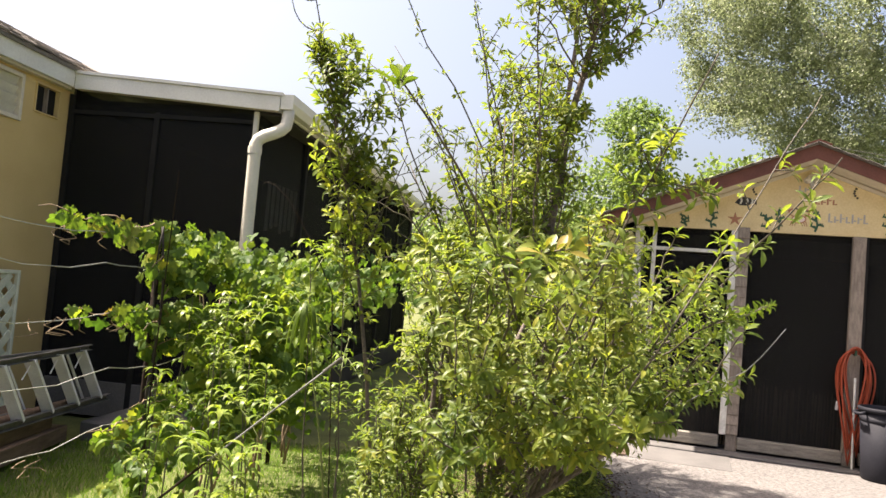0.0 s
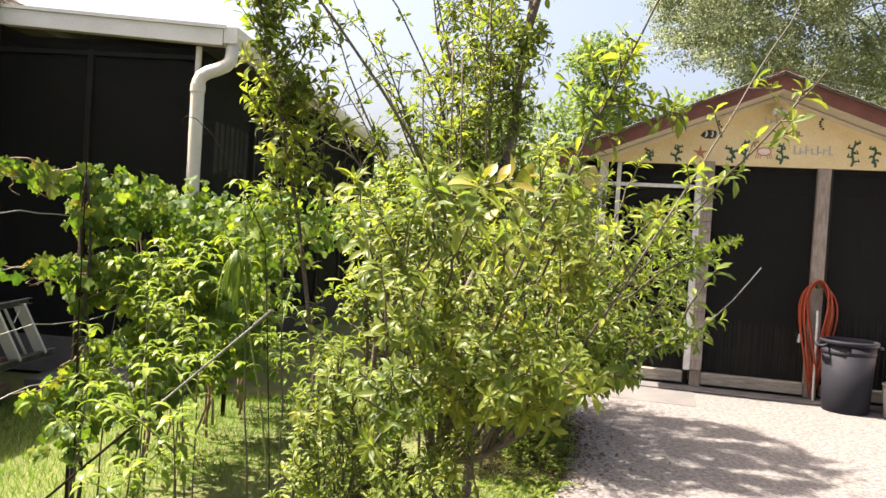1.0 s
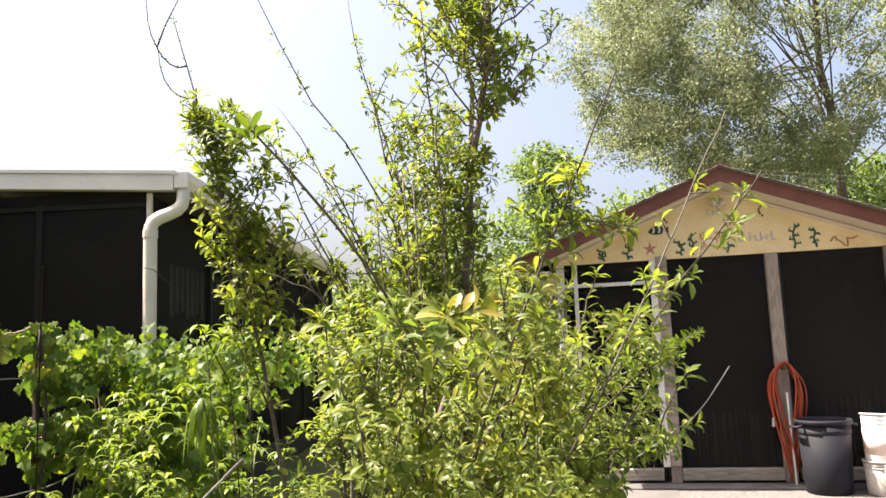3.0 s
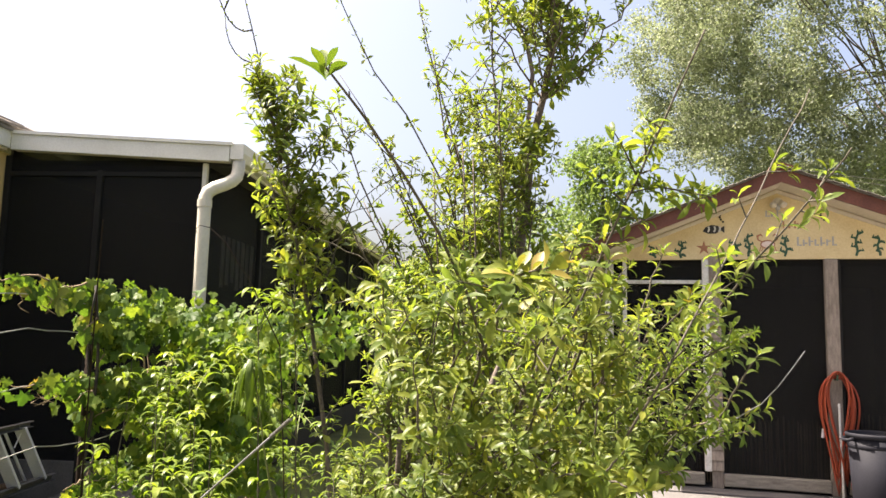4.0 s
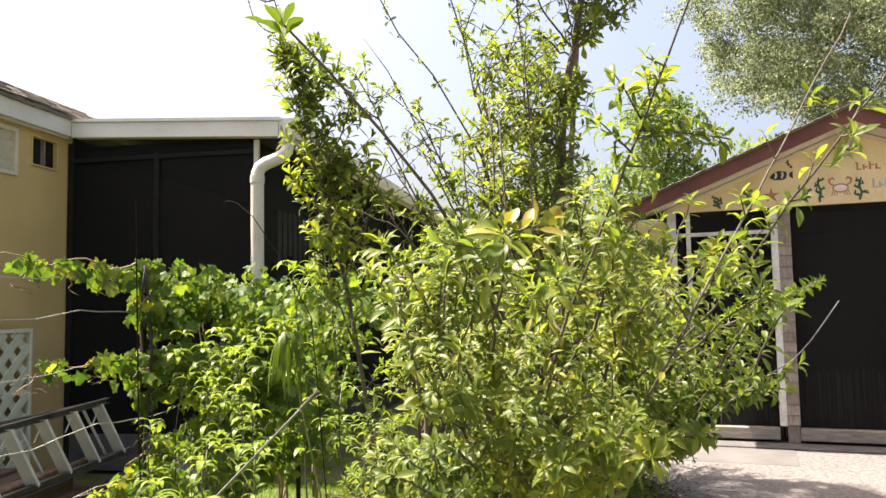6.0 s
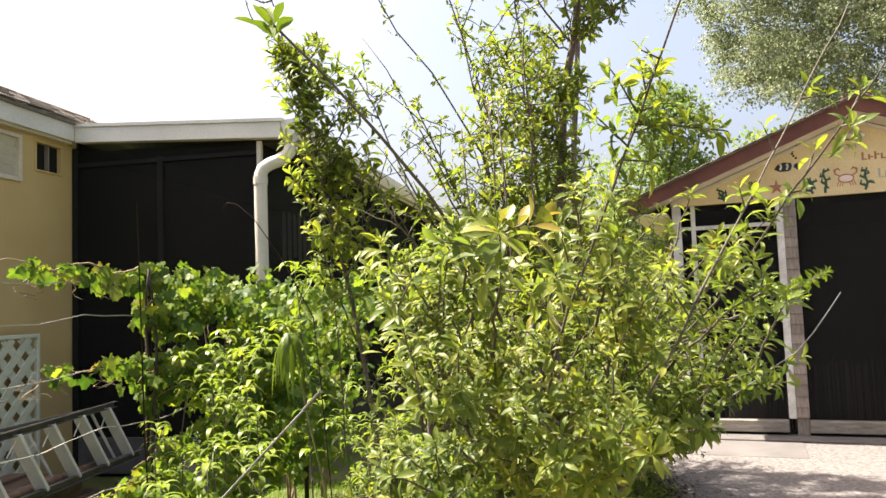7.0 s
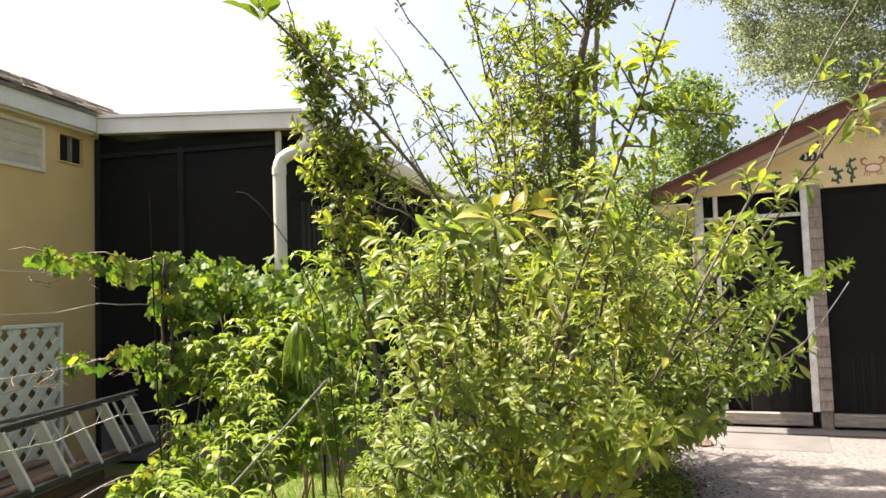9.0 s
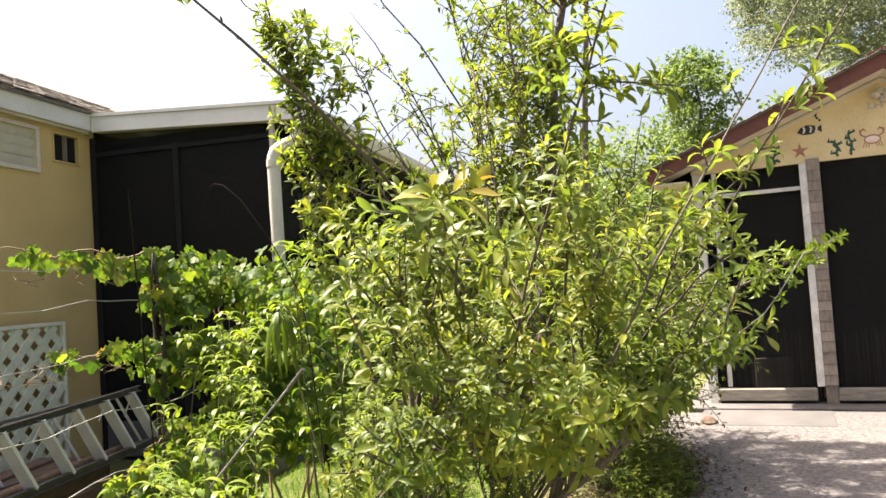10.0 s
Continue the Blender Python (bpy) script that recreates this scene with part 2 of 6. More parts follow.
def box(bm, x0, x1, y0, y1, z0, z1, bevel=0.0, m=None):
    r = bmesh.ops.create_cube(bm, size=1.0)
    vs = r["verts"]
    bmesh.ops.scale(bm, vec=(abs(x1 - x0), abs(y1 - y0), abs(z1 - z0)), verts=vs)
    bmesh.ops.translate(bm, vec=((x0 + x1) / 2, (y0 + y1) / 2, (z0 + z1) / 2), verts=vs)
    if bevel:
        es = list({e for v in vs for e in v.link_edges})
        rb = bmesh.ops.bevel(bm, geom=es, offset=bevel, segments=1, affect='EDGES', profile=0.5)
        vs = list({v for f in rb["faces"] for v in f.verts} | {v for v in vs if v.is_valid})
    if m is not None:
        bmesh.ops.transform(bm, matrix=m, verts=[v for v in vs if v.is_valid])
    return bm


def cube(*a, **k):
    return box(bmesh.new(), *a, **k)


def tube(bm, pts, radii, seg=6, cap=True):
    pts = [Vector(p) for p in pts]
    if isinstance(radii, (int, float)):
        radii = [radii] * len(pts)
    rings, up = [], Vector((0.31, 0.17, 0.93)).normalized()
    for i, p in enumerate(pts):
        t = (pts[min(i + 1, len(pts) - 1)] - pts[max(i - 1, 0)])
        t = t.normalized() if t.length > 1e-9 else Vector((0, 0, 1))
        s = t.cross(up)
        if s.length < 0.05:
            s = t.cross(Vector((1, 0, 0)))
        s.normalize()
        u = s.cross(t).normalized()
        up = u
        rings.append([bm.verts.new(p + radii[i] * (math.cos(a) * s + math.sin(a) * u)) for a in [2 * math.pi * k / seg for k in range(seg)]])
    for a, b in zip(rings, rings[1:]):
        for k in range(seg):
            bm.faces.new((a[k], a[(k + 1) % seg], b[(k + 1) % seg], b[k]))
    if cap:
        bm.faces.new(rings[0][::-1])
        bm.faces.new(rings[-1])
    return bm


def prism(bm, outline, depth_axis, d0, d1):
    """A flat outline (pairs) pushed through along x, y or z."""
    def place(a, b, d):
        return {"x": (d, a, b), "y": (a, d, b), "z": (a, b, d)}[depth_axis]
    lo = [bm.verts.new(place(a, b, d0)) for a, b in outline]
    hi = [bm.verts.new(place(a, b, d1)) for a, b in outline]
    n = len(outline)
    bm.faces.new(lo)
    bm.faces.new(hi[::-1])
    for k in range(n):
        bm.faces.new((lo[k], hi[k], hi[(k + 1) % n], lo[(k + 1) % n]))
    return bm


def lathe(bm, profile, seg=32, m=None):
    """Turned body from (radius, height) pairs."""
    rings = []
    for r, z in profile:
        rings.append([bm.verts.new((r * math.cos(2 * math.pi * k / seg), r * math.sin(2 * math.pi * k / seg), z)) for k in range(seg)])
    for a, b in zip(rings, rings[1:]):
        for k in range(seg):
            bm.faces.new((a[k], a[(k + 1) % seg], b[(k + 1) % seg], b[k]))
    if m is not None:
        bmesh.ops.transform(bm, matrix=m, verts=bm.verts)
    return bm


def pierced_wall(ys, zs, holes, x0, x1):
    """One connected wall across x0..x1 on a grid of y and z cuts, with the named cells left out."""
    bm = bmesh.new()
    at = {}

    def vert(i, j, s):
        if (i, j, s) not in at:
            at[i, j, s] = bm.verts.new((x1 if s else x0, ys[i], zs[j]))
        return at[i, j, s]
    solid = {(i, j) for i in range(len(ys) - 1) for j in range(len(zs) - 1)} - set(holes)
    for i, j in solid:
        for s in (0, 1):
            bm.faces.new([vert(i, j, s), vert(i + 1, j, s), vert(i + 1, j + 1, s), vert(i, j + 1, s)])
        for di, dj, a, b in ((-1, 0, (i, j), (i, j + 1)), (1, 0, (i + 1, j), (i + 1, j + 1)), (0, -1, (i, j), (i + 1, j)), (0, 1, (i, j + 1), (i + 1, j + 1))):
            if (i + di, j + dj) not in solid:
                bm.faces.new([vert(*a, 0), vert(*b, 0), vert(*b, 1), vert(*a, 1)])
    return bm


# ---- plants ----
def leaf_shape(outline, fold=0.18, droop=0.12):
    """A leaf along x: outline as (x, half width) stations from base to tip. Returns vertices and faces."""
    vs, fs = [(0, 0, 0)], []
    for x, w in outline:
        z = -droop * x * x
        vs += [(x, w, z + fold * w), (x, 0, z), (x, -w, z + fold * w)]
    vs.append((1, 0, -droop))
    k = len(outline)
    fs += [(0, 2, 1), (0, 3, 2)]
    for i in range(k - 1):
        a, b = 1 + 3 * i, 4 + 3 * i
        fs += [(a, a + 1, b + 1, b), (a + 1, a + 2, b + 2, b + 1)]
    a, t = 1 + 3 * (k - 1), len(vs) - 1
    fs += [(a, a + 1, t), (a + 1, a + 2, t)]
    return np.array(vs, float), fs


def lobed_shape(cut=0.24, tooth=0.05, cup=0.18, lean=0.0):
    """A broad vine leaf with five toothed lobes round a notch at its stalk, folded along the midrib."""
    vs, fs = [(0.0, 0.0, 0.0)], []
    count = 28
    for k in range(count + 1):
        a = -2.62 + 5.24 * k / count
        r = 0.52 + 0.14 * math.cos(a) + cut * (abs(math.cos(2.5 * a * 0.96)) - 0.6) + (tooth if k % 2 else -tooth)
        x, y = 0.42 + r * math.cos(a), r * math.sin(a) * 1.02
        vs.append((x, y + lean * x * x, cup * abs(y) - 0.30 * x * x * (1 if x > 0 else 0) + 0.05 * math.sin(5 * a)))
    vs[0] = (0.30, 0.0, 0.02)
    for k in range(count):
        fs.append((0, k + 1, k + 2))
    return np.array(vs), fs


PLUM_FAR = leaf_shape([(0.6, 0.145)], 0.42, 0.26)
NARROW = leaf_shape([(0.2, 0.075), (0.5, 0.105), (0.8, 0.06)], 0.35, 0.65)
GRAPE = [lobed_shape(), lobed_shape(0.16, 0.035, -0.16, 0.12), lobed_shape(0.30, 0.05, 0.34, -0.10)]


def hanging_shape():
    """A long narrow leaf that springs outwards and then hangs straight down."""
    vs, fs = [], []
    stations = 7
    for i in range(stations):
        s = i / (stations - 1)
        w = 0.043 * math.sin(math.pi * min(1.0, 0.08 + 0.92 * s)) + 0.004
        x, z = 0.32 * (1 - math.exp(-5 * s)), -s ** 1.35 + 0.10 * math.sin(math.pi * min(1, 2.5 * s))
        vs += [(x - 0.3 * w, w, z), (x, 0, z), (x - 0.3 * w, -w, z)]
    for i in range(stations - 1):
        a, b = 3 * i, 3 * i + 3
        fs += [(a, a + 1, b + 1, b), (a + 1, a + 2, b + 2, b + 1)]
    return np.array(vs, float), fs


HANG = hanging_shape()


def arched_shape(bend=1.55):
    """A long narrow leaf that bends over along an arc."""
    vs, fs = [(0, 0, 0)], []
    x = z = 0.0
    widths = (0.07, 0.112, 0.122, 0.105, 0.062)
    step = 1 / (len(widths) + 1)
    for i, w in enumerate(widths):
        a = bend * (i / len(widths)) ** 1.2
        x, z = x + step * math.cos(a), z - step * math.sin(a)
        vs += [(x, w, z + 0.25 * w), (x, 0, z), (x, -w, z + 0.25 * w)]
    vs.append((x + step * math.cos(bend), 0, z - step * math.sin(bend)))
    fs += [(0, 2, 1), (0, 3, 2)]
    for i in range(len(widths) - 1):
        a, b = 1 + 3 * i, 4 + 3 * i
        fs += [(a, a + 1, b + 1, b), (a + 1, a + 2, b + 2, b + 1)]
    a, t = 1 + 3 * (len(widths) - 1), len(vs) - 1
    fs += [(a, a + 1, t), (a + 1, a + 2, t)]
    return np.array(vs, float), fs


def recurved_shape(bend, widths, fold=0.4, twist=0.0, wave=0.0):
    """A folded leaf that curves back towards its tip, with a slightly wavy margin."""
    vs, fs = [(0, 0, 0)], []
    x = z = 0.0
    k = len(widths)
    step = 1 / (k + 1)
    for i, w in enumerate(widths):
        a = bend * (i / k) ** 1.1
        x, z = x + step * math.cos(a), z - step * math.sin(a)
        r, v = twist * i / k, wave * (1 if i % 2 else -1)
        vs += [(x, w * math.cos(r), z + w * (fold + math.sin(r)) + v), (x, 0, z), (x, -w * math.cos(r), z + w * (fold - math.sin(r)) - v)]
    vs.append((x + step * math.cos(bend), 0, z - step * math.sin(bend)))
    fs += [(0, 2, 1), (0, 3, 2)]
    for i in range(k - 1):
        a, b = 1 + 3 * i, 4 + 3 * i
        fs += [(a, a + 1, b + 1, b), (a + 1, a + 2, b + 2, b + 1)]
    a, t = 1 + 3 * (k - 1), len(vs) - 1
    fs += [(a, a + 1, t), (a + 1, a + 2, t)]
    return np.array(vs, float), fs


PLUM_WIDTHS = (0.048, 0.098, 0.138, 0.140, 0.090)
PLUM = [recurved_shape(0.7, PLUM_WIDTHS, 0.45, 0.2, 0.010), recurved_shape(1.2, PLUM_WIDTHS, 0.55, -0.3, 0.014), recurved_shape(0.4, PLUM_WIDTHS, 0.30, -0.2, 0.008),
        recurved_shape(1.2, (0.045, 0.08, 0.10, 0.092, 0.06), 0.7, 0.5, 0.012), recurved_shape(0.7, (0.05, 0.10, 0.14, 0.142, 0.095), 0.35, -0.4, 0.016)]
BROAD = [recurved_shape(0.5, (0.045, 0.11, 0.19, 0.21, 0.16), 0.28, 0.15, 0.006), recurved_shape(0.2, (0.045, 0.12, 0.185, 0.20, 0.15), 0.30, -0.2, 0.006)]
ARCH = arched_shape()
SPRAY = (np.array([(0, 0, 0), (0.5, 0.30, 0.04), (1, 0, -0.1), (0.5, -0.30, 0.04)], float), [(0, 3, 2, 1)])
BLADE = (np.array([(0, 0.035, 0), (0, -0.035, 0), (0.6, -0.025, -0.04), (0.6, 0.025, -0.04), (1, 0, -0.22)], float), [(0, 1, 2, 3), (3, 2, 4)])


class Leaves:
    """Collects leaf places and turns them into one mesh."""
    def __init__(self):
        self.p, self.d, self.n, self.s = [], [], [], []

    def add(self, p, d, n, s):
        self.p.append(tuple(p))
        self.d.append(tuple(d))
        self.n.append(tuple(n))
        self.s.append(s)

    def hollow(self, x0, x1, z0, z1, keep=6):
        """Thins the leaves inside an upright shaft; one in keep stays."""
        inside = [x0 < p[0] < x1 and z0 < p[2] < z1 and i % keep for i, p in enumerate(self.p)]
        for store in (self.p, self.d, self.n, self.s):
            store[:] = [v for v, gone in zip(store, inside) if not gone]

    def gaps(self, is_open):
        """Takes out the leaves that stand in the open gaps of a crown."""
        gone = [is_open(p) for p in self.p]
        for store in (self.p, self.d, self.n, self.s):
            store[:] = [v for v, g in zip(store, gone) if not g]

    def mesh(self, name, shapes, mat, parent, label=""):
        if not self.p:
            return None
        if isinstance(shapes, tuple):
            shapes = [shapes]
        p, d, n = np.array(self.p), np.array(self.d), np.array(self.n)
        s = np.array(self.s)[:, None, None]
        d /= np.linalg.norm(d, axis=1)[:, None]
        n -= (n * d).sum(1)[:, None] * d
        n /= np.maximum(np.linalg.norm(n, axis=1)[:, None], 1e-6)
        w = np.cross(n, d)
        verts, loops, sizes, first = [], [], [], 0
        for k, (vs, fs) in enumerate(shapes):
            pick = np.arange(len(p)) % len(shapes) == k
            pk, dk, nk, wk, sk = p[pick], d[pick], n[pick], w[pick], s[pick]
            verts.append((pk[:, None, :] + sk * (vs[None, :, 0:1] * dk[:, None] + vs[None, :, 1:2] * wk[:, None] + vs[None, :, 2:3] * nk[:, None])).reshape(-1, 3))
            corner = np.concatenate([np.array(f) for f in fs])
            loops.append((corner[None, :] + len(vs) * np.arange(len(pk))[:, None] + first).ravel())
            sizes.append(np.tile(np.array([len(f) for f in fs]), len(pk)))
            first += len(vs) * len(pk)
        verts, loops, sizes = np.concatenate(verts), np.concatenate(loops), np.concatenate(sizes)
        me = bpy.data.meshes.new(name)
        me.vertices.add(len(verts))
        me.vertices.foreach_set("co", verts.ravel())
        me.loops.add(len(loops))
        me.loops.foreach_set("vertex_index", loops.astype(np.int32))
        me.polygons.add(len(sizes))
        me.polygons.foreach_set("loop_start", np.concatenate([[0], np.cumsum(sizes)[:-1]]).astype(np.int32))
        me.update(calc_edges=True)
        me.validate()
        ob = link(name, me, mat, parent, label)
        return tagged(ob, kind="stuff")


def rnd(rng, a, b):
    return a + (b - a) * rng.random()


def rvec(rng):
    while True:
        v = Vector((rnd(rng, -1, 1), rnd(rng, -1, 1), rnd(rng, -1, 1)))
        if 0.05 < v.length < 1:
            return v.normalized()


def bow(rng, a, b, lift=0.1, n=8, wob=0.02):
    """A bent line from a to b that lifts (or sags) between, with small kinks."""
    a, b = Vector(a), Vector(b)
    c = (a + b) / 2 + Vector((0, 0, lift))
    pts = []
    for i in range(n + 1):
        t = i / n
        q = (1 - t) ** 2 * a + 2 * t * (1 - t) * c + t * t * b
        if 0 < i < n:
            q += rvec(rng) * wob * rng.random()
        pts.append(q)
    return pts


def along(pts, t):
    f = t * (len(pts) - 1)
    i = min(int(f), len(pts) - 2)
    return pts[i].lerp(pts[i + 1], f - i), (pts[i + 1] - pts[i]).normalized()


def dress(rng, lv, pts, t0, gap, size, spread=66, sag=0.5, tip=3):
    """Sets leaves in a spiral along a line, and a tuft at its tip."""
    length = sum((b - a).length for a, b in zip(pts, pts[1:]))
    count = max(1, int(length * (1 - t0) / gap))
    turn = rng.random() * 6.28
    for i in range(count):
        t = t0 + (1 - t0) * (i + rng.random() * 0.6) / count
        p, tan = along(pts, min(t, 0.999))
        turn += 2.4 + rnd(rng, -0.4, 0.4)
        side = tan.orthogonal()
        side = Matrix.Rotation(turn, 3, tan) @ side.normalized()
        ang = radians(spread + rnd(rng, -28, 28))
        d = tan * math.cos(ang) + side * math.sin(ang) + Vector((0, 0, -sag * rng.random()))
        nn = tan * 0.6 + Vector((0, 0, 0.7)) + rvec(rng) * 0.8
        lv.add(p, d, nn, size * rnd(rng, 0.65, 1.15))
    p, tan = pts[-1], (pts[-1] - pts[-2]).normalized()
    for i in range(tip):
        d = tan + rvec(rng) * 0.75 + Vector((0, 0, 0.25))
        lv.add(p, d, Vector((0, 0, 1)) + rvec(rng) * 0.7, size * rnd(rng, 0.6, 1.0))


def sprig(rng, lv, p, axis, n, size, open_=1.0):
    """A whorl at a shoot's end: small upright leaves within, larger spreading ones below."""
    p, axis = Vector(p), Vector(axis).normalized()
    side = axis.orthogonal().normalized()
    turn = rng.random() * 6.28
    for i in range(n):
        f = i / max(1, n - 1)
        turn += 2.4 + rnd(rng, -0.35, 0.35)
        out = Matrix.Rotation(turn, 3, axis) @ side
        ang = open_ * (0.25 + 1.05 * f) + rnd(rng, -0.2, 0.2)
        d = axis * math.cos(ang) + out * math.sin(ang)
        nn = axis * math.sin(ang) - out * math.cos(ang) + Vector((0, 0, 0.25)) + rvec(rng) * 0.35
        lv.add(p - axis * (0.35 * size * f), d, nn, size * (0.55 + 0.5 * f ** 0.6) * rnd(rng, 0.8, 1.15))


def leafy(rng, lv, pts, t0, gap, size, n_tip=6, spread=58):
    """Leaves alternate along a shoot, recurved outwards, and a whorl at the tip."""
    length = sum((b - a).length for a, b in zip(pts, pts[1:]))
    count = max(0, int(length * (1 - t0) / gap))
    turn = rng.random() * 6.28
    for i in range(count):
        p, tan = along(pts, min(0.98, t0 + (1 - t0) * (i + rng.random()) / count))
        turn += 2.4 + rnd(rng, -0.5, 0.5)
        out = Matrix.Rotation(turn, 3, tan) @ tan.orthogonal().normalized()
        ang = radians(spread + rnd(rng, -22, 22))
        d = tan * math.cos(ang) + out * math.sin(ang)
        nn = tan * math.sin(ang) - out * math.cos(ang) + Vector((0, 0, 0.5)) + rvec(rng) * 0.4
        lv.add(p, d, nn, size * rnd(rng, 0.65, 1.15))
    sprig(rng, lv, pts[-1], (pts[-1] - pts[-2]) + Vector((0, 0, 0.3)) * (pts[-1] - pts[-2]).length, n_tip, size)


def limb_part(parent, pts, r0, r1, mat, name="limb", seg=7):
    n = len(pts) - 1
    return part(name, tube(bmesh.new(), pts, [r0 + (r1 - r0) * (i / n) for i in range(n + 1)], seg), mat, parent, smooth=True)


# ---- ground ----
ground = thing("ground", "grassy yard ground around house and shed", "ground", kind="structure")
bm = bmesh.new()
R = 300.0
cells = [-R, -60, -20] + [x * 0.5 for x in range(-20, 21)] + [20, 60, R]
grid = {}
for i, x in enumerate(cells):
    for j, y in enumerate(cells):
        near = abs(x) < 10 and abs(y) < 10
        z = 0.012 * noise.noise(Vector((x * 0.9, y * 0.9, 0.3))) if near else 0.0
        grid[i, j] = bm.verts.new((x, y, z - 0.03))
for i in range(len(cells) - 1):
    for j in range(len(cells) - 1):
        bm.faces.new((grid[i, j], grid[i + 1, j], grid[i + 1, j + 1], grid[i, j + 1]))
part("ground_sheet", bm, M["soil"], ground, smooth=True)

drive = thing("driveway", "pale exposed-aggregate concrete driveway before the shed", "driveway", kind="structure")
rng = random.Random(4)


def drive_edge(y):
    """The worn edge of the driveway, x for a given y."""
    knots = ((-9.5, -2.3), (-6.0, -1.95), (-4.2, -1.85), (-3.4, -1.52), (-2.6, -1.42), (-1.9, -1.38), (-1.3, -1.52), (-0.4, -1.50))
    for (ya, xa), (yb, xb) in zip(knots, knots[1:]):
        if y <= yb:
            t = max(0.0, (y - ya) / (yb - ya))
            return xa + (xb - xa) * t + 0.05 * noise.noise(Vector((y * 3.1, 0.4, 0))) + 0.02 * noise.noise(Vector((y * 14, 2.4, 0)))
    return knots[-1][1]


edge = [(drive_edge(-0.18 - 0.06 * i), -0.18 - 0.06 * i) for i in range(149)] + [(-2.6, -18), (9, -18), (9, -0.9), (3.2, -0.6), (2.6, -0.5)]
part("slab", prism(bmesh.new(), edge, "z", -0.05, 0.004), M["aggregate"], drive)
apron = thing("concrete_apron", "smooth worn concrete apron slab in front of the shed sill", "pavement", kind="structure", turn=-11)
part("slab", cube(-1.06, -0.02, -0.98, -0.30, -0.04, 0.009, bevel=0.004), M["concrete"], apron)
part("footing", cube(-1.2, 2.6, -0.28, 3.2, -0.05, 0.022, bevel=0.008), M["concrete"], apron, "shaded rough concrete footing strip")

# ---- house ----
WX = -6.20
house = thing("house", "yellow stucco house with white fascia and grey shingle roof", "house")
wy0, wy1, wz0, wz1 = -3.06, -2.19, 2.395, 2.775
vy0, vy1, vz0, vz1 = -2.04, -1.72, 2.515, 2.765
bm = pierced_wall([-9.5, wy0, wy1, vy0, vy1, -1.535], [0, wz0, vz0, vz1, wz1, 2.80], {(1, 1), (1, 2), (1, 3), (3, 2)}, WX - 0.18, WX)
part("wall", bm, M["stucco"], house, "yellow painted stucco wall")
part("back_wall", cube(-12.0, WX - 0.18, -1.715, -1.535, 0, 2.80), M["stucco"], house)
part("side_wall", cube(-12.0, -11.8, -9.5, -1.715, 0, 2.80), M["stucco"], house)
part("corner_trim", cube(WX - 0.02, WX + 0.012, -1.56, -1.532, 0.0, 2.79, bevel=0.003), M["old_white"], house)
part("soffit", cube(WX - 0.02, -6.14, -9.5, -1.66, 2.80, 2.825), M["soffit"], house)
fascia = part("fascia", cube(-6.14, -6.11, -9.5, -1.667, 2.82, 2.965, bevel=0.004), M["white"], house, "white painted eave fascia board")
part("drip_edge", cube(-6.144, -6.098, -9.5, -1.667, 2.968, 2.984, bevel=0.002), M["metal"], house)
roof = part("roof_deck", cube(-9.0, -6.09, -9.5, 6.9, -0.03, 0.0, m=Matrix.Identity(4)), M["shingle"], house)
me = roof.data
for v in me.vertices:
    v.co.z += 2.99 + (-6.09 - v.co.x) * 0.44
far_slope = part("roof_far_side", cube(-12.2, -9.0, -9.5, 6.9, -0.03, 0.0), M["shingle"], house)
for v in far_slope.data.vertices:
    v.co.z += 2.99 + 2.91 * 0.44 - (-9.0 - v.co.x) * 0.44
# shingle courses near the eave
rng = random.Random(11)
tab = bmesh.new()
box(tab, -0.15, 0.02, -0.143, 0.143, 0.0, 0.014, bevel=0.003)
tab_me = bpy.data.meshes.new("shingle")
tab.to_mesh(tab_me)
tab.free()
tab_me.materials.append(M["shingle"])
for row in range(14):
    for k in range(20):
        y = -5.4 + 0.30 * k + (0.15 if row % 2 else 0)
        x = -6.10 - 0.135 * row
        s = new("shingle", tab_me)
        s.parent = roof
        s.location = (x, y, 2.994 + (-6.09 - x) * 0.44 + rnd(rng, 0, 0.012))
        s.rotation_euler = (0, math.atan(0.44) - 0.03, rnd(rng, -0.01, 0.01))

window = thing("window_1", "cream louvred window high in the yellow wall", "window", kind="structure")
bm = bmesh.new()
for y0, y1, z0, z1 in [(wy0, wy0 + 0.035, wz0, wz1), (wy1 - 0.035, wy1, wz0, wz1), (wy0 + 0.035, wy1 - 0.035, wz0, wz0 + 0.035), (wy0 + 0.035, wy1 - 0.035, wz1 - 0.035, wz1)]:
    box(bm, WX - 0.08, WX + 0.018, y0, y1, z0, z1, bevel=0.004)
part("window_frame", bm, M["soffit"], window)
for k in range(4):
    zc = wz0 + 0.075 + 0.078 * k
    part("louvre", cube(-0.004, 0.004, wy0 + 0.035, wy1 - 0.035, -0.043, 0.043, m=pose(WX - 0.03, 0, zc, 0, 24, 0)), M["spout"], window)
# near-black sheet that stands for the shade behind the louvres
part("backing", cube(WX - 0.14, WX - 0.12, wy0, wy1, wz0, wz1), M["interior"], window)

